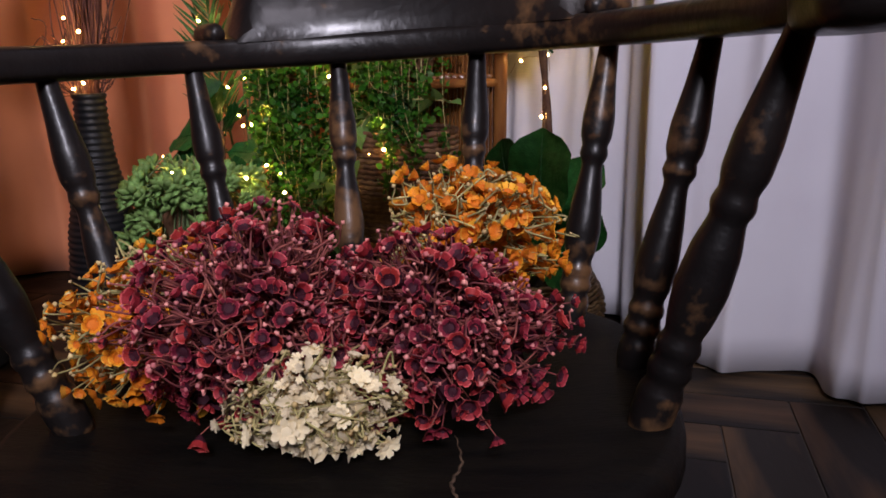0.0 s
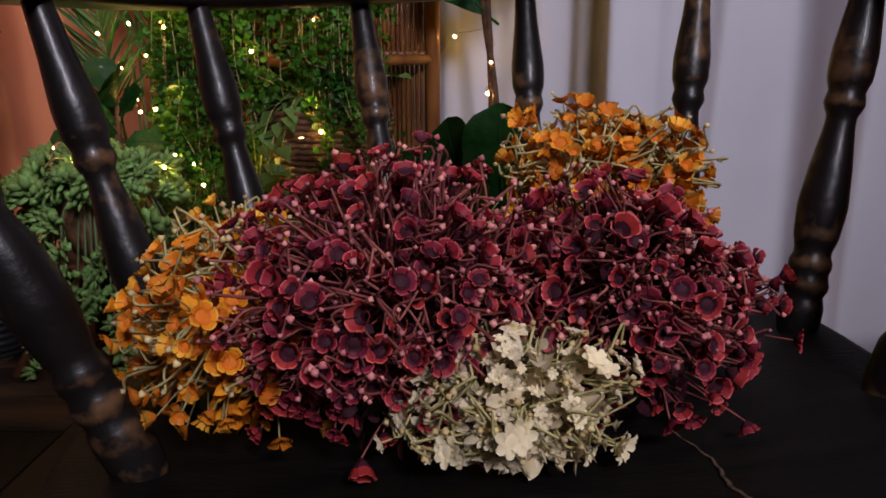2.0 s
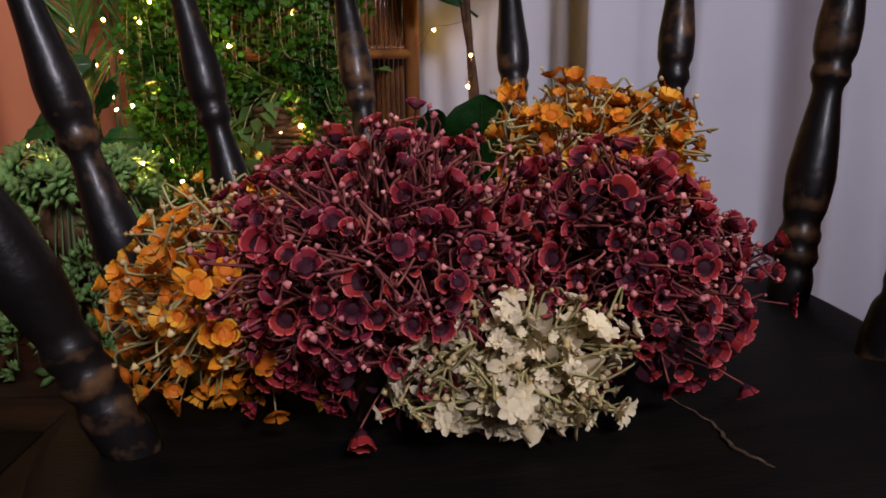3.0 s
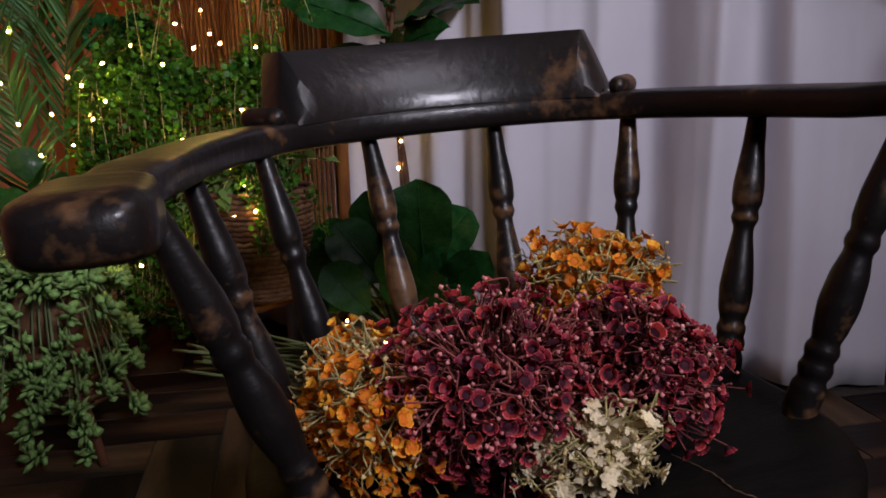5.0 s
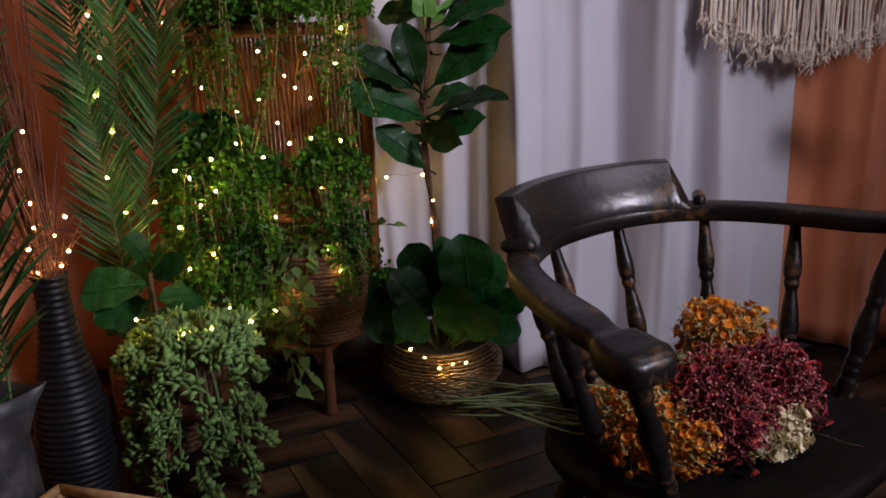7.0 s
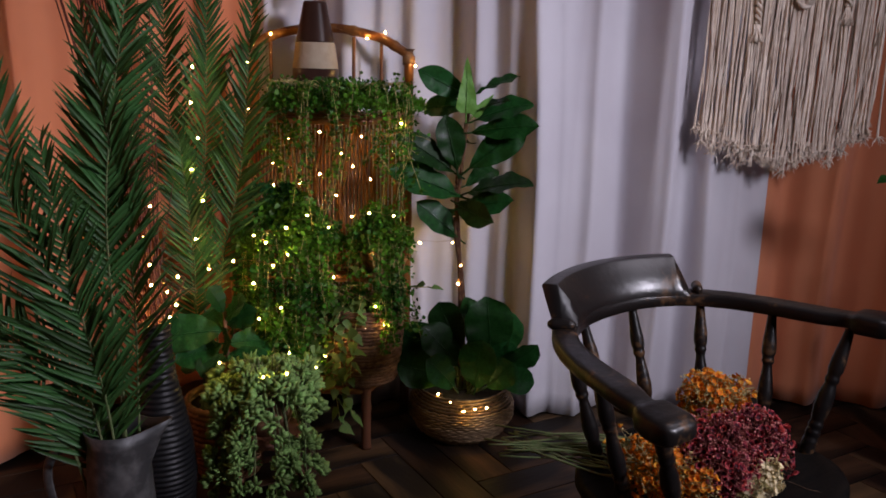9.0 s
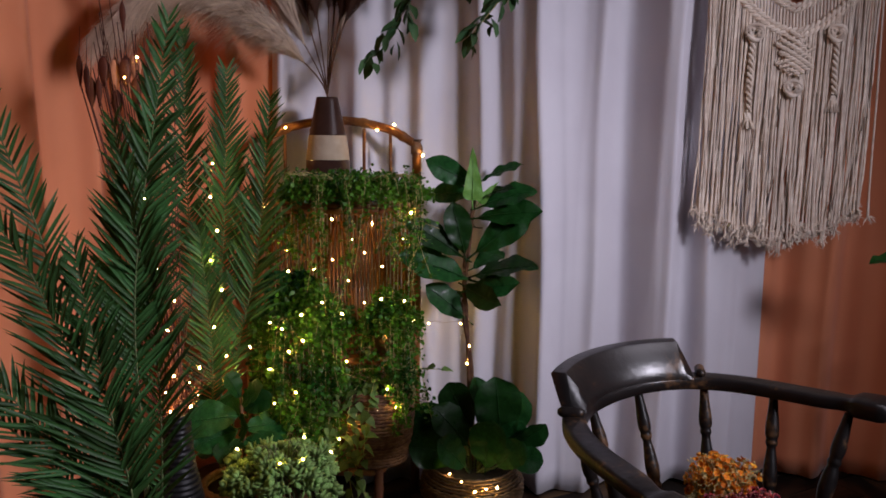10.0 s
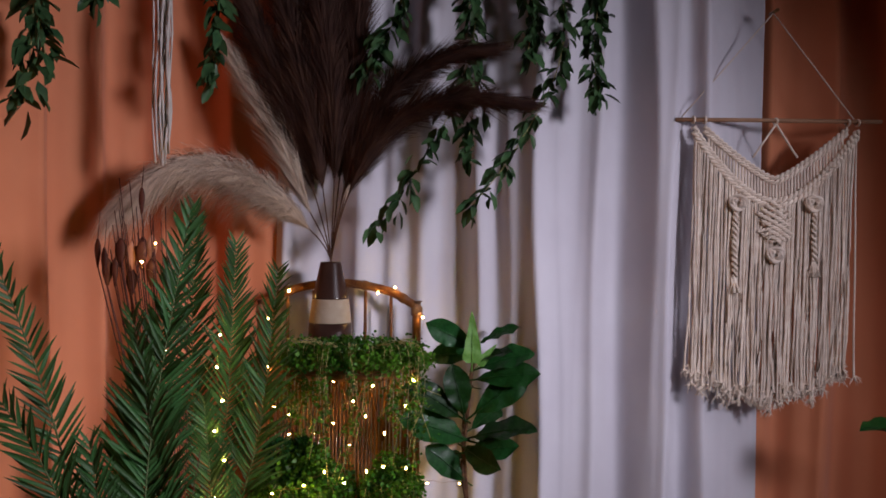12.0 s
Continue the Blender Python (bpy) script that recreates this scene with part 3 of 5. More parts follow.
def flower_bunch(label, centre, radii, count, meshes, size, bud_mat, stem_mat, buds, seed, tie, tail=None, sprays=0):
    """A bunch lying on the seat: blossoms over a dome, buds on fine stalks between, stems gathered at tie and running on to tail."""
    global rng
    rng = np.random.default_rng(seed)
    g = rng
    c, R = chair_point(*centre), np.array(radii)
    rot = np.array(CHAIR_AT.to_3x3())
    th = thing("flower_bunch", Matrix.Translation(c), label, "flowers", "dried flowers on the chair")
    tie_w = chair_point(*tie) - c
    d = []
    while len(d) < count:
        q = unit(1)[0]
        if q[2] < -0.62 or any(np.dot(q, w) > 1 - 0.42 / count for w in d[-40:]):
            continue
        d.append(q)
    d = np.array(d)
    # sprays stand out of the dome as uneven lumps
    lumps = unit(9)
    swell = lambda q: 0.86 + 0.30 * np.max(np.clip((q @ lumps.T - 0.72) / 0.28, 0, 1), axis=1)
    depth = (1.06 - 0.40 * g.random(count) ** 1.3) * swell(d)
    depth[g.random(count) < 0.14] *= 1.13
    p = (d * R * depth[:, None]) @ rot.T
    floor_h = chair_point(centre[0], centre[1], 0.368)[2] - c[2] + 0.010
    p[:, 2] = np.maximum(p[:, 2], floor_h + 0.004 * g.random(count))
    face = (d / R) @ rot.T
    face = face / np.linalg.norm(face, axis=1)[:, None] + 0.45 * unit(count)
    fr = frames_to(p, face, g.uniform(0, 6.28, count), size * g.uniform(0.72, 1.22, count))
    for i in range(count):
        m = Matrix(fr[i].tolist()).to_4x4()
        m.translation = p[i]
        ob = part("blossom", meshes[int(g.integers(len(meshes)))], None, th)
        ob.matrix_basis = m
    # stalks from the tie to each blossom, and buds beside them
    pieces, ends = [], []
    for q in p:
        k = q * 0.35 + tie_w * 0.12 + 0.012 * g.normal(size=3)
        pieces.append(tube(bezier([tie_w * 0.5 + 0.01 * g.normal(size=3), k, q], 4), 0.0006, 4, cap=False))
    bd = unit(buds)
    bd[:, 2] = np.abs(bd[:, 2]) * np.where(g.random(buds) < 0.75, 1, -0.4)
    bp = (bd * R * (swell(bd) * g.uniform(0.80, 1.16, buds))[:, None]) @ rot.T
    bp[:, 2] = np.maximum(bp[:, 2], floor_h)
    for q in bp:
        pieces.append(tube(bezier([q * 0.6 + 0.01 * g.normal(size=3), q * 0.85 + 0.009 * g.normal(size=3), q], 4), 0.00085, 4, cap=False))
    part("stalks", join(pieces), stem_mat, th)["kind"] = "stuff"
    part("buds", scatter(BUD, bp, bp + 0.02 * g.normal(size=bp.shape), g.uniform(0, 6, buds), g.uniform(0.0028, 0.0062, buds)), bud_mat, th)["kind"] = "stuff"
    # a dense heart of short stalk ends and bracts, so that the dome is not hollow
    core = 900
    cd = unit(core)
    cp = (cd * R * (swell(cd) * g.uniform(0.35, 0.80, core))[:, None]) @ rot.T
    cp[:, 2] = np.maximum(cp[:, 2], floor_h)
    # red bunches fill with the near-black heart colour, the others with their petal colour
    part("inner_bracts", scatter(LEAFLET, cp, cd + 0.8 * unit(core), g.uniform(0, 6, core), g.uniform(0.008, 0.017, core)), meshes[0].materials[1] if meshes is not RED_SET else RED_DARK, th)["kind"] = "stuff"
    if tail:
        for k in range(sprays):
            e = chair_point(*tail) - c + np.array([0.028, 0.028, 0.007]) * g.normal(size=3)
            s0 = p[int(g.integers(count))] * 0.4
            q = tie_w + np.array([0.018, 0.018, 0.006]) * g.normal(size=3)
            part("stem", tube(bezier([s0, q, (q + e) / 2 + 0.006 * g.normal(size=3), e], 6), [0.0021] * 19, 6), STEM_GREEN, th, "long green wire-like flower stem")
    return th


TAIL = (-0.295, 0.262, 0.392)
flower_bunch("bunch of small wine-red dried flowers lying on the chair seat", (-0.056, -0.118, 0.430), (0.108, 0.105, 0.088), 470, RED_SET, 0.0074, PINK_BUD, PINK_STEM, 620, 101, (-0.13, 0.03, 0.40), TAIL, 6)
flower_bunch("bunch of small dark-red dried flowers beside the others on the seat", (0.090, -0.104, 0.424), (0.092, 0.098, 0.076), 400, RED_SET, 0.0073, PINK_BUD, PINK_STEM, 540, 102, (-0.03, 0.02, 0.40), TAIL, 6)
flower_bunch("bunch of orange and yellow dried flowers behind the red ones", (0.108, -0.002, 0.480), (0.072, 0.074, 0.068), 300, ORANGE_SET, 0.0074, CREAM_BUD, OLIVE_STEM, 200, 103, (-0.05, 0.05, 0.41), TAIL, 7)
flower_bunch("bunch of orange dried flowers hanging by the arm post", (-0.166, -0.078, 0.430), (0.066, 0.122, 0.078), 260, ORANGE_SET, 0.0068, CREAM_BUD, OLIVE_STEM, 260, 104, (-0.20, 0.05, 0.39), TAIL, 6)
flower_bunch("bunch of cream-white dried flowers at the front of the seat", (0.004, -0.188, 0.392), (0.060, 0.046, 0.046), 180, WHITE_SET, 0.0072, CREAM_BUD, OLIVE_STEM, 220, 105, (-0.06, -0.06, 0.39))

# ---- wall hanging ----
def rope(pts, radius, twist=160.0, lay=0.55):
    """Two strands laid round each other."""
    p = np.asarray(pts, dtype=float)
    s = np.concatenate([[0], np.cumsum(np.linalg.norm(np.diff(p, axis=0), axis=1))])
    q = np.arange(0, s[-1], 0.004)
    c = np.stack([np.interp(q, s, p[:, i]) for i in range(3)], 1)
    t = np.gradient(c, axis=0)
    t /= np.linalg.norm(t, axis=1)[:, None]
    y = np.tile((0.0, 1.0, 0.0), (len(q), 1))
    x = np.cross(t, y)
    out = []
    for ph in (0, np.pi):
        w = q * twist + ph
        out.append(tube(c + radius * lay * (np.cos(w)[:, None] * x + np.sin(w)[:, None] * y), radius * 0.62, 6))
    return join(out)


def macrame(at):
    g = np.random.default_rng(31)
    th = thing("wall_hanging", Matrix.Translation(at) @ Matrix.Diagonal((1.075, 1.0, 1.0, 1.0)), "natural cotton macrame wall hanging with long fringe on a thin rod", "wall hanging")
    part("rod", tube([(-0.335, 0, 0), (-0.1, 0, 0.003), (0.15, 0, 0.004), (0.362, 0, 0.006)], 0.0075, 12), ROD, th, "pale wooden rod")
    part("hanging_cord", join([tube([(-0.315, 0, 0.01), (0.0, 0.03, 0.395)], 0.0022, 6), tube([(0.27, 0, 0.01), (0.0, 0.03, 0.395)], 0.0022, 6)]), COTTON, th)
    part("nail", tube([(0, -0.005, 0.398), (0, 0.06, 0.398)], 0.006, 10), WIRE, th)
    outer = lambda x: -0.285 + 0.262 * (abs(x) / 0.28) ** 1.75
    inner = lambda x: -0.205 + 0.195 * (abs(x) / 0.255) ** 1.25
    xs = np.linspace(-0.278, 0.278, 40)
    for dz in (0.0, -0.019):
        part("knotted_band", rope([(x, -0.012, outer(x) + dz) for x in xs], 0.010), COTTON, th)
    xs = np.linspace(-0.24, 0.245, 36)
    for dz in (0.0, -0.016):
        part("knotted_band", rope([(x, -0.006, inner(x) + dz) for x in xs], 0.0085), COTTON, th)
    for x in (-0.278, -0.24, 0.0, 0.245, 0.278):
        a = np.linspace(0, 2 * np.pi, 15)
        part("loop", tube([(x + 0.004 * math.sin(k * 0.5), 0.011 * math.cos(k), 0.011 * math.sin(k)) for k in a], 0.004, 6, cap=False), COTTON, th)
    for s in (-1, 1):
        part("sling", tube([(0.0, -0.01, -0.01), (s * 0.075, -0.008, -0.13)], 0.0035, 6), COTTON, th)
    # inner curtain of cords between the two bands
    for x in np.linspace(-0.225, 0.228, 44):
        z0, z1 = inner(x) - 0.012, outer(x)
        if z0 - z1 > 0.01:
            part("cord", tube([(x, -0.002, z0), (x + 0.002, -0.002, z1)], 0.0042, 6, cap=False), COTTON, th)
    # long fringe: cords with frayed ends, two deep
    for lay, n in ((0, 82), (1, 76)):
        for i in range(n):
            x = -0.272 + 0.544 * (i + 0.5 * lay + g.uniform(-0.3, 0.3)) / n
            z0 = outer(x) - 0.012
            zend = -0.97 + 0.10 * (abs(x + 0.01) / 0.28) ** 1.6 + g.normal() * 0.024 - (0.02 if lay else 0)
            m = 14
            zz = np.linspace(z0, zend, m)
            am = g.uniform(0.001, 0.006)
            w = np.linspace(0, 1, m)
            dx = am * np.sin(w * g.uniform(6, 16) + g.uniform(0, 6)) * w + g.normal() * 0.008 * w
            pts = np.stack([x + dx - 0.028 * w * (x / 0.3 < 0.9) * 0.4, np.full(m, -0.004 - 0.009 * lay) + 0.003 * np.sin(w * 9 + i), zz], 1)
            c = part("cord", tube(pts, np.interp(w, [0, 0.93, 1], [0.0034, 0.0034, 0.0045]) * g.uniform(0.75, 1.1), 6, cap=False), COTTON, th)
            fp = []
            for k in range(10):
                e = pts[-1] + np.array([g.normal() * 0.014, g.normal() * 0.008, -g.uniform(0.004, 0.036)])
                fp.append(tube([pts[-1], (pts[-1] + e) / 2 + g.normal(size=3) * 0.005, e], [0.0017, 0.0015, 0.0008], 4, cap=False))
            part("frayed_end", join(fp), COTTON, c)["kind"] = "stuff"
    # knots: a diamond in the middle, two side knots with braided tails
    dia = []
    for k in range(7):
        h = -0.300 - 0.020 * k
        w = 0.062 * (1 - abs(k - 3.0) / 4.4)
        dia.append(rope([(-w, -0.022, h + w * 0.5), (0, -0.032, h - w * 0.15), (w, -0.022, h - w * 0.8)], 0.0075, 220))
        dia.append(rope([(w, -0.022, h + w * 0.3), (0, -0.028, h - w * 0.3), (-w, -0.022, h - w * 0.6)], 0.0065, 220))
    part("diamond_knot", join(dia), COTTON, th)
    for x, tail in ((0.0, -0.478), (-0.130, -0.295), (0.127, -0.295)):
        pc = []
        for k in range(3):
            a = np.linspace(0, 2 * np.pi, 17) + k
            r = 0.026 - 0.007 * k
            pc.append(tube([(x + r * math.cos(t), -0.026 - 0.008 * math.sin(2 * t + k), tail + r * math.sin(t)) for t in a], 0.0068, 6, cap=False))
        part("round_knot", join(pc), COTTON, th)
    for x, z0, z1 in ((-0.135, -0.325, -0.56), (0.132, -0.325, -0.50)):
        part("braid", rope([(x, -0.02, z0), (x - 0.004, -0.024, (z0 + z1) / 2), (x + 0.002, -0.02, z1)], 0.0085, 150, 0.7), COTTON, th)
        pc = [tube([(x + 0.003 * g.normal(), -0.02, z1), (x + 0.010 * g.normal(), -0.022 + 0.006 * g.normal(), z1 - 0.055)], 0.0022, 4) for _ in range(22)]
        part("tassel", join(pc), COTTON, th)


macrame((0.252, 1.590, 1.957))


# ---- plants: shared builders ----
FIDDLE = (0.05, 0.28, 0.52, 0.74, 0.93, 1.0, 0.93, 0.70, 0.45, 0.12)
LANCE = (0.05, 0.18, 0.40, 0.72, 0.97, 1.0, 0.84, 0.52, 0.27, 0.04)
ARROW = (0.55, 0.95, 1.0, 0.86, 0.62, 0.40, 0.26, 0.13, 0.06, 0.01)


def fig_leaf_mesh(seed, wide, shape=FIDDLE):
    """A broad fiddle-shaped leaf, 1 long, with folded midrib, wavy rim and thickness."""
    g = np.random.default_rng(seed)
    v, f = [], []
    nu, nv = 15, 8
    ph = g.uniform(0, 6, 3)
    for i in range(nu):
        u = i / (nu - 1)
        w = wide * float(np.interp(u, [0, 0.06, 0.15, 0.3, 0.5, 0.7, 0.82, 0.92, 0.97, 1], shape))
        for j in range(nv + 1):
            s = -1 + 2 * j / nv
            z = 0.10 * abs(s) * w * 2 - 0.20 * u * u + 0.030 * math.sin(u * 17 + ph[0] + 2 * s) * abs(s) + 0.016 * math.sin(u * 34 + 3 * abs(s)) * (1 - abs(s) * 0.4)
            v.append((s * w, u, z))
    n = nv + 1
    f = [(i * n + j, i * n + j + 1, (i + 1) * n + j + 1, (i + 1) * n + j) for i in range(nu - 1) for j in range(nv)]
    rib = tube([(0, u, -0.20 * u * u + 0.012) for u in np.linspace(0, 0.96, 8)], np.linspace(0.016, 0.004, 8), 5)
    st = tube([(0, -0.16, 0.05), (0, -0.05, 0.01), (0, 0.02, 0.005)], 0.016, 6)
    vf = join([(v, f), rib, st])
    me = bpy.data.meshes.new("leaf")
    me.from_pydata(vf[0].tolist(), [], vf[1])
    return smooth(me)


SLIM_MESHES = [fig_leaf_mesh(20 + i, w, LANCE) for i, w in enumerate((0.235, 0.265, 0.215))]
for _m in SLIM_MESHES:
    _m.materials.append(FIG_LEAF)
ROUND_MESHES = [fig_leaf_mesh(30 + i, w) for i, w in enumerate((0.35, 0.40, 0.37))]
for _m in ROUND_MESHES:
    _m.materials.append(FIG_LEAF)
FRESH_MESH = fig_leaf_mesh(9, 0.19, ARROW)
FRESH_MESH.materials.append(NEW_LEAF)


def put_leaf(parent, mesh, base, direction, spin, size, label="", turn=0.25):
    """A leaf that turns its face most of the way to the room's light."""
    q = frames_to(np.array([base]), np.array([direction], dtype=float), np.array([0.0]), np.array([1.0]))[0]
    spin = spin + turn * math.atan2(q[1, 0], -q[1, 2])
    fr = frames_to(np.array([base]), np.array([direction], dtype=float), np.array([spin]), np.array([size]))[0]
    m = Matrix(fr.tolist()).to_4x4()
    m.translation = base
    ob = part("leaf", mesh, None, parent, label)
    ob.matrix_basis = m
    return ob


def woven_basket(profile, rows, mat_of, parent, name="basket_body"):
    """Rings of twisted fibre stacked into a bowl; profile gives radius by height share."""
    obs = []
    keys = np.array(profile)
    groups = {}
    for i in range(rows):
        h = i / (rows - 1)
        r, z = np.interp(h, keys[:, 0], keys[:, 1]), np.interp(h, keys[:, 0], keys[:, 2])
        a = np.linspace(0, 2 * np.pi, 97)
        wob = 1 + 0.012 * np.sin(a * 30 + (i % 2) * np.pi) + 0.006 * np.sin(a * 3 + i)
        pts = np.stack([r * wob * np.cos(a), r * wob * np.sin(a), z + 0.0015 * np.sin(a * 30 + i)], 1)
        groups.setdefault(mat_of(h), []).append(tube(pts, keys[-1, 2] / rows * 0.62, 6, cap=False))
    for m, pc in groups.items():
        obs.append(part(name, join(pc), m, parent))
    return obs


def fiddle_fig(at):
    g = np.random.default_rng(5)
    th = thing("fig_tree", Matrix.Translation(at), "artificial fiddle-leaf fig with dark glossy leaves in a woven basket", "potted plant")
    prof = [(0, 0.112, 0.006), (0.2, 0.150, 0.035), (0.5, 0.178, 0.085), (0.75, 0.175, 0.125), (1, 0.148, 0.175)]
    bs = woven_basket(prof, 22, lambda h: GOLD if h > 0.52 else SEAGRASS, th, "basket")
    bs[0]["label"], bs[1]["label"] = "natural seagrass lower basket", "gold-painted upper basket"
    part("lining", lathe([(0.102, 0.004), (0.140, 0.036), (0.166, 0.085), (0.163, 0.125), (0.136, 0.16), (0.02, 0.155)], 32), SOIL, th)
    for dx in (0.005, -0.005):
        c = bezier([(dx, 0.07, 0.15), (dx - 0.008, 0.085, 0.48), (-dx - 0.030, 0.085, 0.70), (dx - 0.030, 0.085, 0.86), (0.004, 0.085, 1.15)], 8)
        part("trunk", tube(c, np.linspace(0.0085, 0.005, len(c)), 9), DRY_STEM, th, "thin brown trunk")
    # crown leaves, top to bottom: foot on the trunk, way, length, how far it faces the room
    for i, (b, d, ln, turn) in enumerate((
            ((-0.006, 0.085, 1.145), (-0.88, -0.34, 0.33), 0.175, 0.9), ((0.0, 0.095, 1.112), (-0.99, 0.07, -0.10), 0.150, 0.6), ((0.024, 0.085, 1.157), (0.89, -0.14, 0.44), 0.142, 0.3),
            ((0.014, 0.075, 1.095), (0.72, -0.60, 0.35), 0.134, 0.2), ((0.015, 0.075, 1.066), (0.91, -0.26, 0.33), 0.191, 0.35), ((0.013, 0.075, 1.029), (0.90, -0.43, 0.10), 0.210, 0.6),
            ((0.005, 0.075, 0.910), (0.80, -0.23, 0.55), 0.225, 0.9), ((-0.036, 0.055, 0.907), (-0.24, -0.23, 0.94), 0.174, 1.0), ((-0.043, 0.065, 0.895), (-0.78, -0.36, 0.52), 0.224, 0.7),
            ((-0.022, 0.075, 0.815), (-0.84, -0.44, 0.33), 0.253, 0.5), ((-0.016, 0.075, 0.819), (0.86, -0.42, 0.28), 0.235, 0.25), ((-0.028, 0.065, 0.774), (0.76, -0.62, 0.18), 0.193, 0.6),
            ((-0.033, 0.055, 0.795), (0.44, -0.86, -0.27), 0.175, 0.9), ((-0.025, 0.085, 0.670), (-0.70, -0.33, 0.63), 0.182, 0.6), ((0.008, 0.105, 0.992), (-0.83, 0.56, 0.0), 0.143, 0.4),
            ((-0.003, 0.105, 0.849), (0.72, 0.62, 0.30), 0.161, 0.5), ((-0.019, 0.095, 0.754), (-0.86, 0.43, -0.27), 0.116, 0.3))):
        put_leaf(th, SLIM_MESHES[i % 3], b, (d[0], d[1], d[2] + 0.14), g.uniform(-0.15, 0.15), ln * 1.04, turn=turn)
    for b, d, ln in (((-0.013, 0.022, 1.095), (0.03, 0.0, 1.0), 0.180), ((0.012, 0.04, 1.085), (0.5, 0.1, 0.6), 0.10)):
        put_leaf(th, FRESH_MESH, b, d, 0.1, ln, "fresh light-green arrow-shaped young leaf", turn=0.85)
    # broad leaves that fill the basket's mouth
    for i, (b, d, ln, turn) in enumerate((
            ((0.093, -0.055, 0.267), (-0.08, -0.14, 0.99), 0.25, 1.0), ((0.057, -0.025, 0.254), (0.47, 0.09, 0.88), 0.225, 0.8), ((0.125, -0.075, 0.265), (0.84, -0.24, 0.49), 0.155, 1.0),
            ((0.102, -0.095, 0.247), (0.93, -0.35, -0.06), 0.142, 0.8), ((0.062, -0.055, 0.286), (0.93, -0.29, 0.24), 0.140, 0.8), ((-0.009, -0.015, 0.310), (-0.49, 0.0, 0.87), 0.184, 0.9),
            ((0.017, -0.005, 0.327), (0.09, 0.18, 0.98), 0.165, 0.8), ((-0.049, -0.035, 0.246), (-0.77, -0.09, 0.63), 0.216, 0.8), ((-0.045, -0.055, 0.227), (-0.90, -0.31, 0.30), 0.194, 0.5),
            ((-0.020, -0.045, 0.260), (-0.56, -0.15, 0.81), 0.190, 0.8), ((0.041, -0.095, 0.202), (0.02, -0.23, 0.97), 0.180, 1.0), ((0.047, 0.025, 0.297), (0.44, 0.34, 0.83), 0.174, 0.7),
            ((-0.031, 0.025, 0.295), (-0.15, 0.41, 0.90), 0.147, 0.7), ((0.080, -0.105, 0.211), (0.53, -0.43, 0.73), 0.140, 0.9), ((-0.031, -0.105, 0.208), (-0.50, -0.39, 0.77), 0.153, 0.9))):
        part("leaf_stalk", tube([(0.3 * b[0], 0.3 * b[1], 0.15), b], 0.004, 6), STEM_GREEN, th)
        put_leaf(th, ROUND_MESHES[i % 3], b, d, g.uniform(-0.5, 0.5), ln * 0.92, turn=turn)


fiddle_fig((-0.818, 1.475, 0.0))


def small_fig(at):
    g = np.random.default_rng(12)
    th = thing("fig_plant", Matrix.Translation(at), "small glossy fig plant in a dark basket behind the succulent", "potted plant")
    woven_basket([(0, 0.085, 0.006), (0.5, 0.115, 0.12), (1, 0.12, 0.235)], 14, lambda h: WICKER if h < 0.9 else SEAGRASS, th, "basket")
    part("lining", lathe([(0.08, 0.004), (0.108, 0.12), (0.112, 0.22), (0.02, 0.215)], 24), SOIL, th)
    part("trunk", tube([(0, 0, 0.21), (0.01, -0.01, 0.36), (0.0, 0, 0.51)], 0.006, 8), DRY_STEM, th)
    ls = [(0.46, (-0.25, -0.3, 1.0), 0.13), (0.44, (0.45, -0.5, 0.65), 0.17), (0.42, (0.75, -0.25, 0.5), 0.15), (0.40, (-0.95, -0.3, 0.05), 0.24), (0.38, (0.2, -0.9, 0.2), 0.16), (0.36, (-0.8, -0.6, -0.1), 0.2),
          (0.33, (0.9, -0.5, -0.15), 0.2), (0.33, (-0.3, -0.95, -0.15), 0.16), (0.36, (0.9, 0.3, 0.1), 0.2), (0.4, (-0.5, 0.6, 0.4), 0.18), (0.31, (-0.95, 0.1, -0.05), 0.2)]
    for i, (h, d, s) in enumerate(ls):
        put_leaf(th, ROUND_MESHES[(i + 1) % 3], (0.012 * d[0], 0.012 * d[1], h + 0.05), d, g.uniform(-0.3, 0.3), s * 0.68, turn=0.6)


small_fig((-1.545, 1.18, 0.0))


def palm_leaflet(bend):
    """A narrow keeled leaflet, 1 long and 2 wide before scaling, its tip bent down."""
    v, f = [], []
    us = (0.0, 0.10, 0.34, 0.62, 0.85, 1.0)
    for u, w in zip(us, (0.35, 0.8, 1.0, 0.85, 0.45, 0.03)):
        z = -bend * u * u
        v += [(-w, u, z + 0.022 * w), (0, u, z), (w, u, z + 0.022 * w)]
    for i in range(len(us) - 1):
        f += [(3 * i, 3 * i + 1, 3 * i + 4, 3 * i + 3), (3 * i + 1, 3 * i + 2, 3 * i + 5, 3 * i + 4)]
    me = bpy.data.meshes.new("leaflet")
    me.from_pydata(v, [], f)
    me.materials.append(PALM_LEAF)
    return smooth(me)


LEAFLET_MESHES = [palm_leaflet(b) for b in (0.05, 0.12, 0.20)]


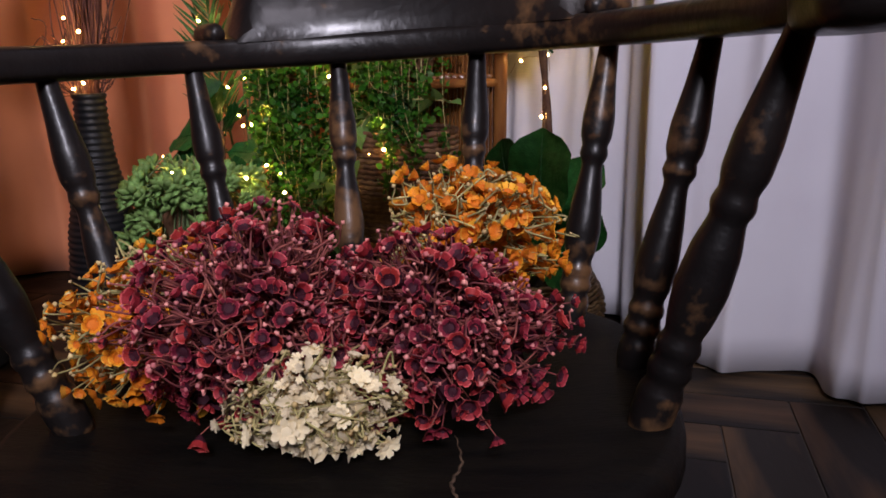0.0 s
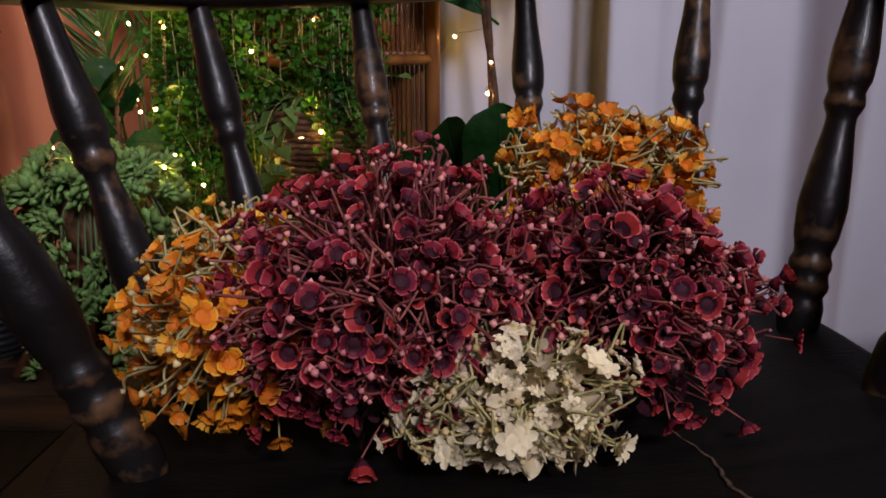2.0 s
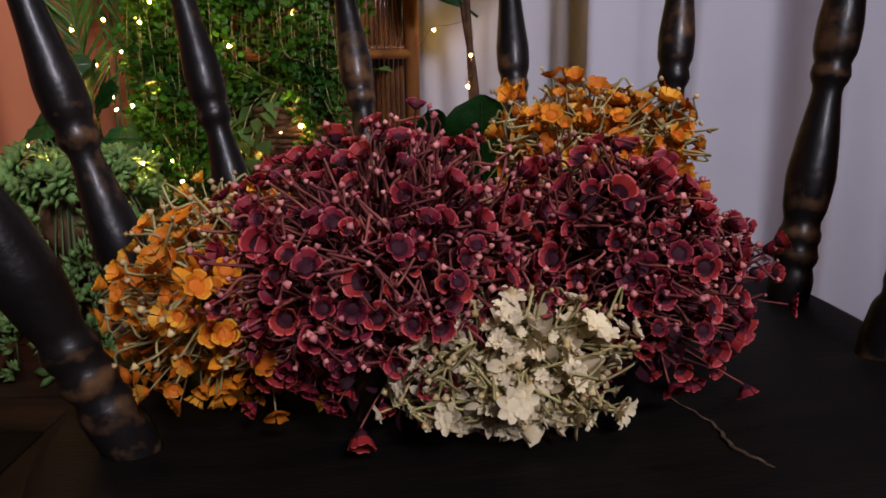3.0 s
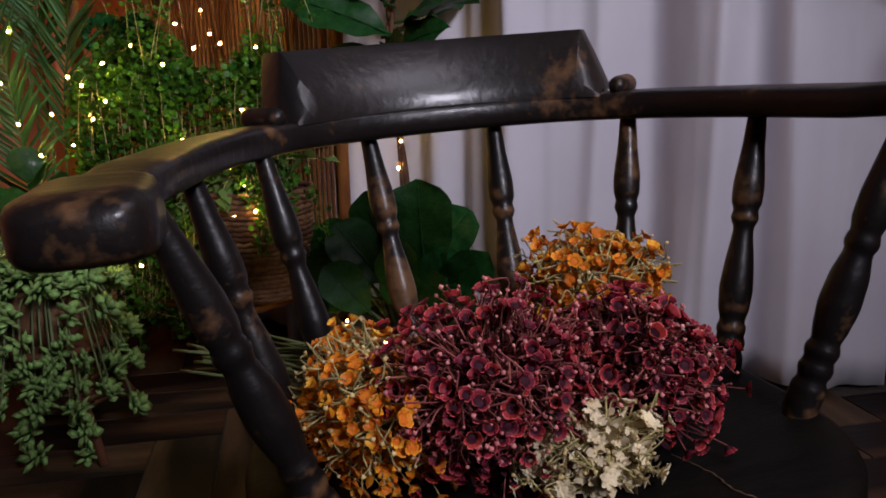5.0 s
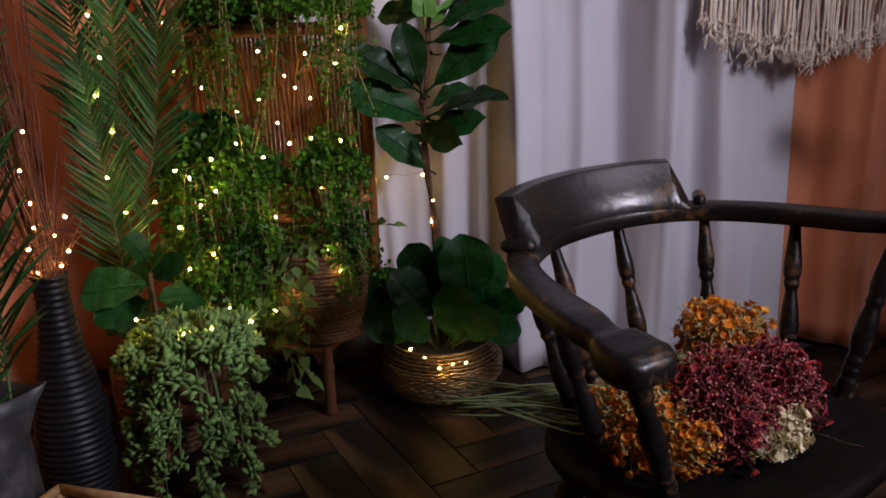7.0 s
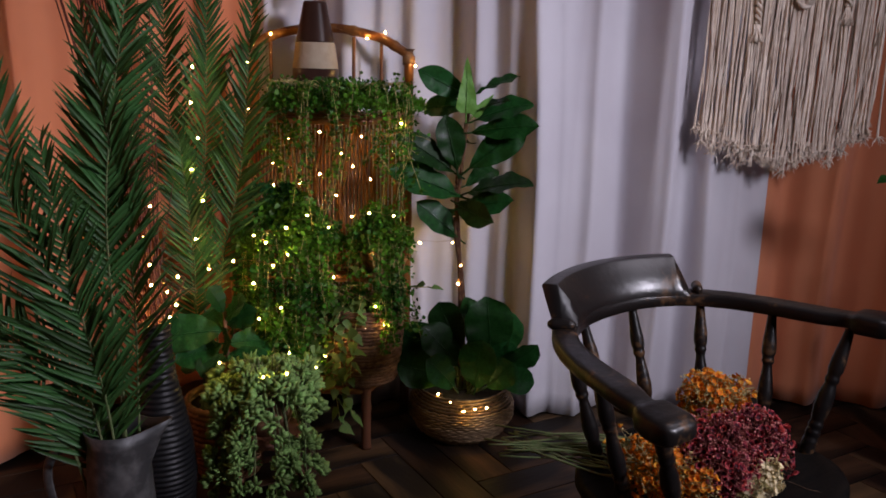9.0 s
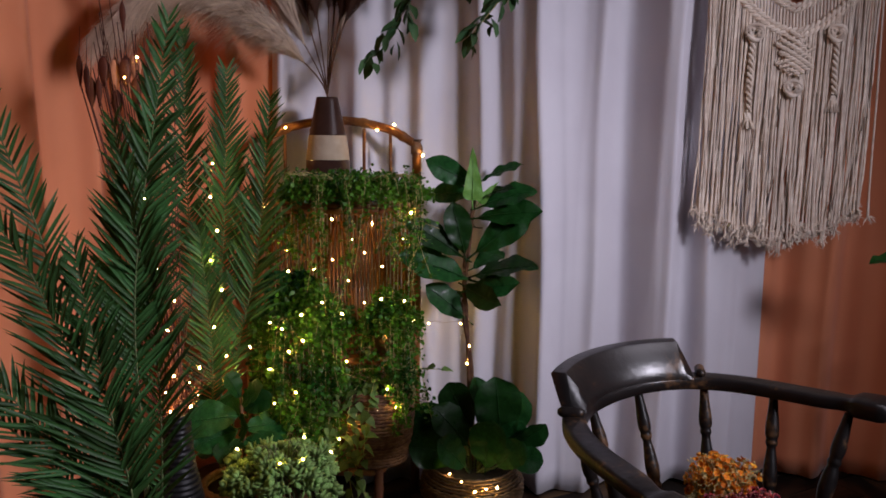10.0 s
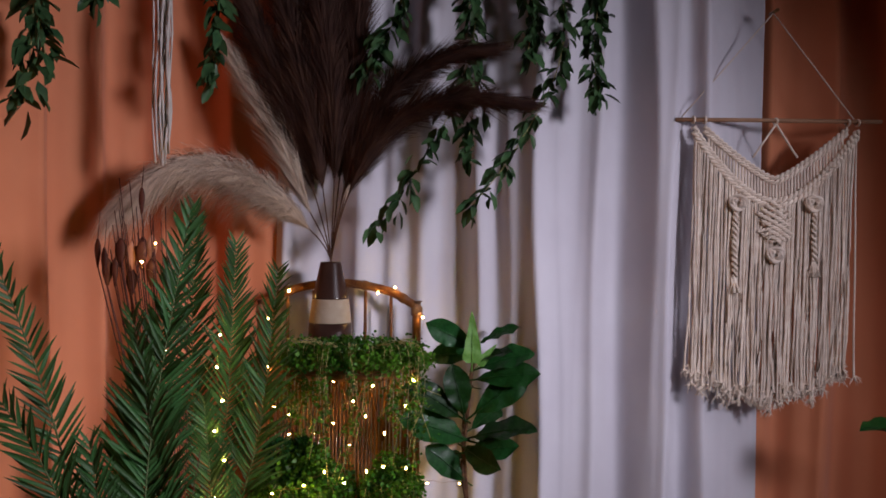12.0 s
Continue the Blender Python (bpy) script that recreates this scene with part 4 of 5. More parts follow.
def frond(parent, pts, length, n, seed, half=0.42, sweep=0.84, droop=0.15, face=(0.15, -1.0, 0.25)):
    """A feather palm frond along a curve: stem and narrow leaflets in two ranks."""
    g = np.random.default_rng(seed)
    c = bezier(pts, 12)
    s = np.concatenate([[0], np.cumsum(np.linalg.norm(np.diff(c, axis=0), axis=1))])
    fr = part("frond", tube(c, np.linspace(0.0042, 0.0012, len(c)), 6), STEM_GREEN, parent)
    n = int(n * 1.2)
    u = np.linspace(1 - length, 0.995, n)
    p = np.stack([np.interp(u * s[-1], s, c[:, i]) for i in range(3)], 1)
    t = np.gradient(p, axis=0)
    t /= np.linalg.norm(t, axis=1)[:, None]
    nf = np.asarray(face, dtype=float)
    side = np.cross(t, nf)
    side /= np.linalg.norm(side, axis=1)[:, None]
    up = np.cross(side, t)
    for k in range(n):
        w = k / (n - 1)
        ln = half * (0.45 + 0.55 * math.sin(math.pi * min(1, 0.18 + 0.80 * (w ** 0.8)))) * (1 - 0.35 * w)
        for sg in (-1, 1):
            a = sweep + 0.09 * g.normal() + 0.25 * w
            d = t[k] * math.sin(a) + sg * side[k] * math.cos(a) + up[k] * (0.20 + 0.10 * g.normal()) + np.array([0, 0, -0.5 * droop])
            d /= np.linalg.norm(d)
            tilt = up[k] + sg * side[k] * g.uniform(-0.7, 0.1) + 0.15 * g.normal(size=3)
            wd = np.cross(d, tilt)
            wd /= np.linalg.norm(wd)
            L = ln * g.uniform(0.86, 1.1)
            wide = 0.0036 * (1 + 0.5 * (L / 0.2)) * g.uniform(0.8, 1.2)
            m = Matrix(np.stack([wd * wide, d * L, np.cross(wd, d) * L], 1).tolist()).to_4x4()
            m.translation = p[k]
            part("leaflet", LEAFLET_MESHES[int(g.integers(3))], None, fr).matrix_basis = m
    return fr


def jug_of_palms(at):
    th = thing("jug", Matrix.Translation(at), "weathered grey zinc pitcher standing on the floor", "jug")
    out = [(0.078, 0.0), (0.080, 0.01), (0.079, 0.10), (0.075, 0.22), (0.069, 0.33), (0.066, 0.39), (0.071, 0.425)]
    prof = out + [(r - 0.003, h) for r, h in out[::-1][:-1]] + [(0.03, 0.012)]
    v, f = lathe(prof, 40)
    v = v.copy()
    ang = np.arctan2(v[:, 1], v[:, 0])
    k = np.clip((v[:, 2] - 0.34) / 0.085, 0, 1) * np.maximum(0, np.cos(ang - 0.15)) ** 14
    v[:, 0] += 0.055 * k
    v[:, 2] += 0.022 * k
    part("body", (v, f), ZINC, th)
    part("handle", tube(bezier([(-0.066, 0, 0.37), (-0.115, -0.01, 0.385), (-0.155, -0.015, 0.33), (-0.150, -0.012, 0.24), (-0.115, -0.005, 0.15), (-0.076, 0, 0.11)], 6), 0.011, 8, flat=(1.0, 0.35), up=(0, 1, 0)), ZINC, th, "curved zinc strap handle")
    bunch = thing("palm_bunch", Matrix.Translation(at), "bunch of green artificial palm fronds in the zinc jug", "palm fronds")
    b = lambda dx, dy: (dx, dy, 0.012)
    frond(bunch, [b(0.0, 0.0), (0.02, 0.0, 0.45), (-0.02, 0.08, 0.95), (0.034, 0.225, 1.58)], 0.54, 48, 1, 0.19, face=(0.25, -1, 0.1))
    frond(bunch, [b(0.02, 0.0), (0.04, 0.03, 0.45), (0.02, 0.08, 0.85), (-0.07, 0.125, 1.33)], 0.66, 44, 2, 0.18, face=(-0.2, -1, 0.1))
    frond(bunch, [b(-0.01, -0.01), (-0.03, -0.02, 0.42), (-0.11, -0.03, 0.76), (-0.20, -0.03, 1.0), (-0.30, -0.02, 1.15)], 0.72, 46, 3, 0.20, face=(0.1, -1, 0.5))
    frond(bunch, [b(-0.02, 0.0), (-0.07, 0.0, 0.45), (-0.17, 0.02, 0.95), (-0.25, 0.025, 1.22), (-0.36, 0.02, 1.52)], 0.42, 30, 4, 0.105, face=(0.5, -0.9, 0.2))
    frond(bunch, [b(-0.02, -0.02), (-0.10, -0.04, 0.44), (-0.25, -0.06, 0.66), (-0.46, -0.06, 0.82)], 0.62, 30, 5, 0.15, face=(0.1, -0.5, 1))
    frond(bunch, [b(0.02, -0.02), (0.0, -0.03, 0.45), (-0.05, -0.03, 0.72), (-0.12, 0.0, 1.06)], 0.55, 36, 7, 0.17, face=(0.2, -1, 0.1))
    frond(bunch, [b(0.0, 0.02), (-0.01, 0.06, 0.45), (-0.05, 0.14, 0.90), (-0.02, 0.24, 1.42)], 0.48, 38, 8, 0.18, face=(0.0, -1, 0.1))
    frond(bunch, [b(-0.02, 0.0), (-0.06, -0.02, 0.45), (-0.16, -0.05, 0.62), (-0.30, -0.06, 0.80)], 0.64, 32, 9, 0.20, face=(0.2, -0.8, 0.7))


jug_of_palms((-1.63, 0.575, 0.0))


def ribbed_vase(at):
    th = thing("floor_vase", Matrix.Translation(at), "tall matt black ribbed bottle vase on the floor", "vase")
    keys = np.array([(0, 0.066), (0.03, 0.078), (0.14, 0.086), (0.24, 0.079), (0.33, 0.062), (0.42, 0.044), (0.50, 0.037), (0.55, 0.036)])
    h = np.linspace(0, 0.555, 200)
    r = np.interp(h, keys[:, 0], keys[:, 1]) + 0.0017 * np.sin(h * 2 * np.pi / 0.0150)
    part("body", lathe(list(zip(r, h)) + [(0.026, 0.555)], 40), BLACK_VASE, th)
    part("rim", lathe([(0.036, 0.552), (0.039, 0.557), (0.038, 0.564), (0.031, 0.565), (0.028, 0.556)], 32, cap=False), BLACK_VASE, th)
    g = np.random.default_rng(77)
    tw = thing("twig_bunch", Matrix.Translation((at[0], at[1], 0.0)), "dark curly twigs and dried seed pods standing in the black vase", "dried stems")
    for i in range(66):
        a = g.uniform(0, 6.28)
        top = np.array([-0.085 + g.normal() * 0.055, 0.07 + g.normal() * 0.04, g.uniform(0.78, 1.22)])
        c = bezier([(0.012 * math.cos(a), 0.012 * math.sin(a), 0.45), (0.022 * math.cos(a), 0.022 * math.sin(a), 0.58), top * np.array([0.45, 0.45, 0.75]) + g.normal(size=3) * 0.012, top], 7)
        part("twig", tube(c, np.linspace(0.0034, 0.0012, len(c)), 5), DARK_TWIG, tw)
    for i in range(40):
        a = g.uniform(0, 6.28)
        b = np.array([0.03 * math.cos(a), 0.03 * math.sin(a), 0.56])
        e = b + np.array([0.05 * math.cos(a), 0.05 * math.sin(a), g.uniform(0.03, 0.16)])
        part("curl", tube(bezier([b, (b + e) / 2 + g.normal(size=3) * 0.012, e, e + g.normal(size=3) * 0.018], 5), 0.0013, 5), DARK_TWIG, tw)
    pods = [(-0.185, 0.14, 1.130, 0), (-0.25, 0.12, 0.93, 0), (-0.215, 0.15, 0.90, 0), (-0.15, 0.12, 0.93, 0), (-0.275, 0.13, 0.93, 0), (-0.290, 0.10, 0.985, 0), (-0.268, 0.09, 0.96, 0), (-0.235, 0.12, 0.985, 0), (-0.205, 0.12, 0.975, 1), (-0.185, 0.15, 0.99, 0), (-0.160, 0.15, 0.995, 2), (-0.175, 0.11, 0.98, 0)]
    for x, y, z, k in pods:
        z += 0.50
        x += 0.035
        st = part("pod_stem", tube(bezier([(0.0, 0.0, 0.5), (x * 0.45, y * 0.5, 0.95), (x, y, z - 0.05)], 7), 0.0018, 6), DARK_TWIG, tw)
        fat = (0.016 if k else g.choice([0.009, 0.016]))
        pod = lathe([(0.002, -0.055), (fat * 0.6, -0.035), (fat, -0.012), (fat * 0.95, 0.006), (fat * 0.5, 0.02), (0.002, 0.027)], 14)
        pv = pod[0].copy()
        pv[:, 1] *= 0.55
        part("seed_pod", moved((pv, pod[1]), Matrix.Translation((x, y, z))), POD_PALE if k else POD_BROWN, st)
        part("spike", tube([(x, y, z + 0.02), (x + 0.006, y, z + 0.10)], [0.0012, 0.0005], 4), DARK_TWIG, st)
    for i in range(24):
        x, y = -0.17 + 0.075 * g.normal() * 0.8, 0.13
        part("reed", tube(bezier([(0.0, 0.0, 0.5), (x * 0.5, y * 0.5, 1.0), (x, y, 1.52 + 0.06 * g.normal())], 7), [0.0014] * 15, 5), DARK_TWIG, tw)


ribbed_vase((-1.648, 0.90, 0.0))


# ---- succulent on its stool ----
def stool_and_succulent(at):
    st = thing("plant_stool", Matrix.Translation(at), "low reddish wooden plant stool with splayed legs", "stool")
    part("top", lathe([(0.098, 0.20), (0.105, 0.204), (0.105, 0.216), (0.098, 0.22)], 32), STOOL_WOOD, st)
    for a in (-25, 65, 155, 245):
        c, s = math.cos(radians(a)), math.sin(radians(a))
        part("leg", tube([(0.06 * c, 0.06 * s, 0.205), (0.185 * c, 0.185 * s, 0.0)], [0.012, 0.009], 10), STOOL_WOOD, st)
    pot = thing("succulent_plant", Matrix.Translation((at[0], at[1], 0.22)), "pale green trailing artificial succulent spilling over its pot", "potted plant")
    part("pot", lathe([(0.055, 0.0), (0.075, 0.05), (0.082, 0.11), (0.076, 0.113), (0.02, 0.10)], 28), WICKER, pot)
    g = np.random.default_rng(3)
    tips, stems = [], []
    for i in range(135):
        a = g.uniform(0, 6.28)
        r = 0.15 * math.sqrt(g.random())
        kind = g.random()
        if kind < 0.50:
            e = np.array([r * math.cos(a), r * math.sin(a), 0.205 - 1.9 * r * r - 0.055 * g.random()])
        else:
            r = g.uniform(0.09, 0.155)
            e = np.array([r * math.cos(a), r * math.sin(a), 0.14 - g.uniform(0, 0.30)])
        stems.append(tube(bezier([(0.02 * math.cos(a), 0.02 * math.sin(a), 0.11), (0.6 * e[0], 0.6 * e[1], max(e[2], 0.10) + 0.02), e], 4), 0.0022, 5, cap=False))
        tips.append(e)
    for a0, low in ((-1.2, -0.19), (-1.9, -0.205), (-2.5, -0.16), (-0.6, -0.2)):
        for k in range(7):
            tips.append(np.array([0.15 * math.cos(a0) + 0.01 * g.normal(), 0.14 * math.sin(a0) + 0.01 * g.normal(), 0.08 + (low - 0.08) * k / 6]))
        stems.append(tube(bezier([(0.05 * math.cos(a0), 0.05 * math.sin(a0), 0.12), (0.14 * math.cos(a0), 0.13 * math.sin(a0), 0.08), (0.15 * math.cos(a0), 0.14 * math.sin(a0), low)], 5), 0.0022, 5))
    part("stalks", join(stems), STEM_GREEN, pot)["kind"] = "stuff"
    meshes = []
    for k in range(4):
        ways = []
        for ring, tilt in ((6, 1.05), (5, 0.6), (2, 0.15)):
            for q in range(ring):
                a = 6.283 * q / ring + ring + 0.2 * g.normal()
                ways.append((math.sin(tilt) * math.cos(a), math.cos(tilt), math.sin(tilt) * math.sin(a)))
        n = len(ways)
        me = bpy.data.meshes.new("rosette")
        v, f = scatter(FAT_LEAF, 0.04 * g.normal(size=(n, 3)), np.array(ways), g.uniform(-0.3, 0.3, n), g.uniform(0.85, 1.2, n))
        me.from_pydata(v.tolist(), [], f)
        me.materials.append(SUCC_LEAF)
        meshes.append(smooth(me))
    for e in tips:
        out = e * np.array([1, 1, 0]) / (np.linalg.norm(e[:2]) + 0.03) + np.array([0, 0, 0.55])
        fr = frames_to(e[None], out[None], g.uniform(0, 6.28, 1), g.uniform(0.027, 0.038, 1))[0]
        m = Matrix(fr.tolist()).to_4x4()
        m.translation = e - 0.006 * out
        part("rosette", meshes[int(g.integers(4))], None, pot).matrix_basis = m


stool_and_succulent((-1.39, 1.005, 0.0))


# ---- bamboo plant stand ----
X0, X1, YB, YF = -1.575, -1.022, 1.635, 1.335


def bamboo(pts, r, seed=0):
    c = bezier(pts, 10)
    s = np.concatenate([[0], np.cumsum(np.linalg.norm(np.diff(c, axis=0), axis=1))])
    knot = np.abs((s / 0.14 + seed * 0.37) % 1 - 0.5) < 0.06
    return tube(c, r * np.where(knot, 1.16, 1.0), 12)


def plant_stand():
    th = thing("plant_stand", Matrix.Identity(4), "amber bamboo plant stand with an arched back and three shelves", "plant stand")
    for i, x in enumerate((X0, X1)):
        part("back_post", bamboo([(x, YB, 0), (x, YB, 0.45), (x, YB, 0.9), (x, YB, 1.275)], 0.0165, i), BAMBOO, th)
        fx = (-1.545, -1.135)[i]
        part("front_post", bamboo([(fx, YF, 0), (fx, YF, 0.1), (fx, YF, 0.16), (fx, YF, (1.07, 0.21)[i])], 0.0155, i + 3), (BAMBOO, STOOL_WOOD)[i], th)
        for z in (0.20, 0.58, 1.07):
            part("side_rail", bamboo([(x, YB, z), ((x + fx) / 2, (YB + YF) / 2, z), (fx, YF, z)], 0.011, i + z), BAMBOO, th)
        part("binding", tube([(x, YB - 0.01, 1.245), (x, YB, 1.27), (x, YB, 1.295)], 0.021, 12), WICKER, th, "fibre binding round a joint")
    part("arch", bamboo([(X0, YB, 1.275), (X0 + 0.09, YB, 1.325), (X0 + 0.19, YB, 1.35), ((X0 + X1) / 2, YB, 1.357), (X1 - 0.19, YB, 1.35), (X1 - 0.09, YB, 1.325), (X1, YB, 1.275)], 0.0155, 2), BAMBOO, th)
    for k in range(1, 6):
        x = X0 + (X1 - X0) * k / 6
        part("back_spindle", tube([(x, YB, 1.07), (x, YB, 1.33)], 0.006, 8), BAMBOO, th)
    for z in (0.20, 0.58, 1.07):
        for y in (YB, YF):
            a, b = (X0, X1) if y == YB else (-1.545, -1.135)
            part("cross_rail", bamboo([(a, y, z), ((a + b) / 2, y, z), (b, y, z)], 0.011, z), BAMBOO, th)
        sh = part("shelf", box(-1.535, -1.145, YF + 0.01, YB - 0.01, z + 0.006, z + 0.012), BAMBOO, th)
        for k in range(16):
            y = YF + 0.02 + (YB - YF - 0.04) * k / 15
            part("slat", tube([(-1.54, y, z + 0.013), (-1.14 + 0.11 * k / 15, y, z + 0.013)], 0.0075, 6), BAMBOO, sh)
    for k in range(40):
        x = X0 + 0.02 + (X1 - X0 - 0.04) * k / 39
        part("back_cane", tube([(x, YB + 0.004, 0.20), (x, YB + 0.004, 1.06)], 0.0048, 6), BAMBOO, th)
    for z0, z1 in ((0.62, 1.05),):
        for k in range(5):
            a = X0 + 0.03 + (X1 - X0 - 0.06) * k / 5
            b = a + (X1 - X0 - 0.06) / 5
            for p, q in ((a, b), (b, a)):
                part("lattice_cane", tube(bezier([(p, YB - 0.004, z0), (p + (q - p) * 0.15, YB - 0.006, (z0 + z1) / 2 + 0.05), (p + (q - p) * 0.5, YB - 0.004, z1)], 8), 0.005, 6), BAMBOO, th)


plant_stand()


def banded_vase(at):
    th = thing("banded_vase", Matrix.Translation(at), "tapered dark brown vase with a bare sand-coloured band", "vase")
    part("base", lathe([(0.070, 0), (0.075, 0.004), (0.077, 0.06), (0.0745, 0.135)], 36), BROWN_GLAZE, th)
    part("band", lathe([(0.0745, 0.135), (0.0742, 0.137), (0.064, 0.215), (0.0635, 0.217)], 36), SAND_BAND, th, "unglazed sand-coloured band")
    part("neck", lathe([(0.0635, 0.217), (0.062, 0.222), (0.038, 0.338), (0.036, 0.345), (0.033, 0.345), (0.031, 0.33), (0.01, 0.30)], 36), BROWN_GLAZE, th)


VASE = (-1.325, 1.575, 1.089)
banded_vase(VASE)


def plume(parent, pts, fluff0, width, n, mat, seed, hair=0.10, gravity=0.3):
    """A pampas stem; from the share fluff0 of its length on it carries fine hairs."""
    g = np.random.default_rng(seed)
    c = bezier(pts, 12)
    s = np.concatenate([[0], np.cumsum(np.linalg.norm(np.diff(c, axis=0), axis=1))])
    st = part("stem", tube(c, np.linspace(0.0032, 0.0010, len(c)), 6), DRY_STEM, parent)
    u = fluff0 + (1 - fluff0) * g.random(n) ** 0.9
    p = np.stack([np.interp(u * s[-1], s, c[:, i]) for i in range(3)], 1)
    tt = np.gradient(c, axis=0)
    t = np.stack([np.interp(u * s[-1], s, tt[:, i]) for i in range(3)], 1)
    t /= np.linalg.norm(t, axis=1)[:, None]
    w = (u - fluff0) / (1 - fluff0)
    rad = unit(n)
    rad -= t * np.sum(rad * t, axis=1)[:, None]
    rad /= np.linalg.norm(rad, axis=1)[:, None] + 1e-6
    env = width * np.sin(np.pi * np.clip(0.10 + 0.86 * w, 0, 1)) ** 0.8
    L = hair * g.uniform(0.6, 1.3, n) * (0.75 + 0.35 * (1 - w))
    k = env / hair
    d = t * 1.0 + rad * (k * g.uniform(0.25, 1.0, n))[:, None] * 1.2
    d /= np.linalg.norm(d, axis=1)[:, None]
    sd = np.cross(d, rad + 0.3 * unit(n))
    sd /= np.linalg.norm(sd, axis=1)[:, None] + 1e-6
    hw = 0.0010 * g.uniform(0.7, 1.5, n)
    m1 = p + d * (L * 0.5)[:, None] + rad * 0.004
    e = p + d * L[:, None] + np.array([0, 0, -1.0]) * (gravity * L * g.uniform(0.2, 1.0, n))[:, None]
    v = np.stack([p, m1 + sd * hw[:, None], m1 - sd * hw[:, None], e], 1).reshape(-1, 3)
    f = [(4 * i, 4 * i + 1, 4 * i + 3, 4 * i + 2) for i in range(n)]
    part("plume", (v, f), mat, st)["kind"] = "stuff"


def pampas():
    th = thing("pampas_grass", Matrix.Translation(VASE), "cream and dark brown dried pampas plumes fanning out of the vase", "dried grass")
    b = (0, 0, 0.10)
    n = (0, 0, 0.35)
    plume(th, [b, n, (-0.12, -0.04, 0.50), (-0.30, -0.14, 0.625), (-0.46, -0.20, 0.64), (-0.60, -0.24, 0.56)], 0.36, 0.15, 9000, PLUME_CREAM, 1, 0.17, 0.75)
    plume(th, [b, n, (-0.09, 0.0, 0.55), (-0.20, 0.02, 0.78), (-0.36, 0.03, 1.06)], 0.40, 0.085, 4500, PLUME_CREAM, 2, 0.16, 0.1)
    plume(th, [b, n, (0.05, 0.04, 0.60), (0.10, 0.06, 0.72), (0.20, 0.09, 0.88)], 0.55, 0.045, 900, PLUME_CREAM, 3, 0.10, 0.2)
    for i, (x1, y1, z1, x2, y2, z2) in enumerate(((-0.05, 0, 0.72, -0.17, -0.02, 1.25), (0.01, -0.02, 0.75, -0.05, -0.05, 1.32), (0.06, 0.0, 0.72, 0.09, 0.0, 1.30), (-0.10, 0.03, 0.70, -0.30, 0.02, 1.22), (0.03, 0.03, 0.75, 0.0, 0.04, 1.35))):
        plume(th, [b, n, (x1, y1, z1), ((x1 + x2) / 2, (y1 + y2) / 2, (z1 + z2) / 2 + 0.02), (x2, y2, z2)], 0.42, 0.16, 5600, PLUME_BROWN, 10 + i, 0.19, 0.1)
    plume(th, [b, n, (0.07, -0.03, 0.60), (0.20, -0.08, 0.80), (0.40, -0.14, 0.89), (0.60, -0.18, 0.885)], 0.40, 0.12, 4200, PLUME_BROWN, 20, 0.16, 0.15)
    plume(th, [b, n, (0.06, -0.02, 0.64), (0.18, -0.05, 0.90), (0.36, -0.10, 1.03), (0.50, -0.14, 1.06)], 0.40, 0.12, 4000, PLUME_BROWN, 21, 0.15, 0.15)


pampas()


# ---- trailing plants on the stand ----
def trailing(name, label, at, rx, ry, dome, mound, strands, length, seed, size=0.0122, pot=True, front=True):
    """Mounded small leaves with strands that hang over the edge."""
    g = np.random.default_rng(seed)
    th = thing(name, Matrix.Translation(at), label, "potted plant")
    if pot:
        part("pot", lathe([(0.05, 0.0), (0.06, 0.05), (0.064, 0.09), (0.058, 0.09), (0.02, 0.08)], 24), WICKER, th)
    pos = []
    n = mound
    a, r = g.uniform(0, 6.28, n), np.sqrt(g.random(n))
    h = dome * (1 - r ** 2) * g.uniform(0.55, 1.12, n)
    lump = 0.018 * np.sin(a * 5 + seed) * r
    pos.append(np.stack([(rx + lump) * r * np.cos(a), (ry + lump) * r * np.sin(a), (0.045 if dome < 0.08 else 0.08) + h + 0.012 * g.normal(size=n)], 1))
    for k in range(strands):
        aa = g.uniform(-math.pi - 0.3, 0.3) if front else g.uniform(0, 6.28)
        x, y = rx * math.cos(aa) * g.uniform(0.55, 1.08), ry * math.sin(aa) * g.uniform(0.75, 1.1)
        L = length * (0.16 + 0.9 * g.random() ** 1.3)
        c = bezier([(x * 0.4, y * 0.4, 0.09), (x * 0.95, y * 0.95, 0.09 + 0.3 * dome), (x + 0.015 * g.normal(), y - 0.012, 0.02 - L * 0.35), (x + 0.03 * g.normal(), y + 0.012 * g.normal(), 0.04 - L)], 8)
        part("runner", tube(c, 0.0009, 4, cap=False), OLIVE_STEM, th)
        m = int(L * (190 if dome < 0.08 else 330)) + 14
        q = g.uniform(0.3, 1, m) * (len(c) - 1)
        i = np.minimum(q.astype(int), len(c) - 2)
        pos.append(c[i] + (c[i + 1] - c[i]) * (q - i)[:, None] + 0.010 * g.normal(size=(m, 3)))
    pos = np.concatenate(pos)
    d = unit(len(pos))
    d[:, 2] = d[:, 2] * 0.5 + 0.15
    d[:, 1] -= 0.35
    part("leaves", scatter(ROUND_LEAF, pos, d, g.uniform(0, 6.28, len(pos)), size * g.uniform(0.65, 1.35, len(pos))), TINY_LEAF, th)["kind"] = "stuff"


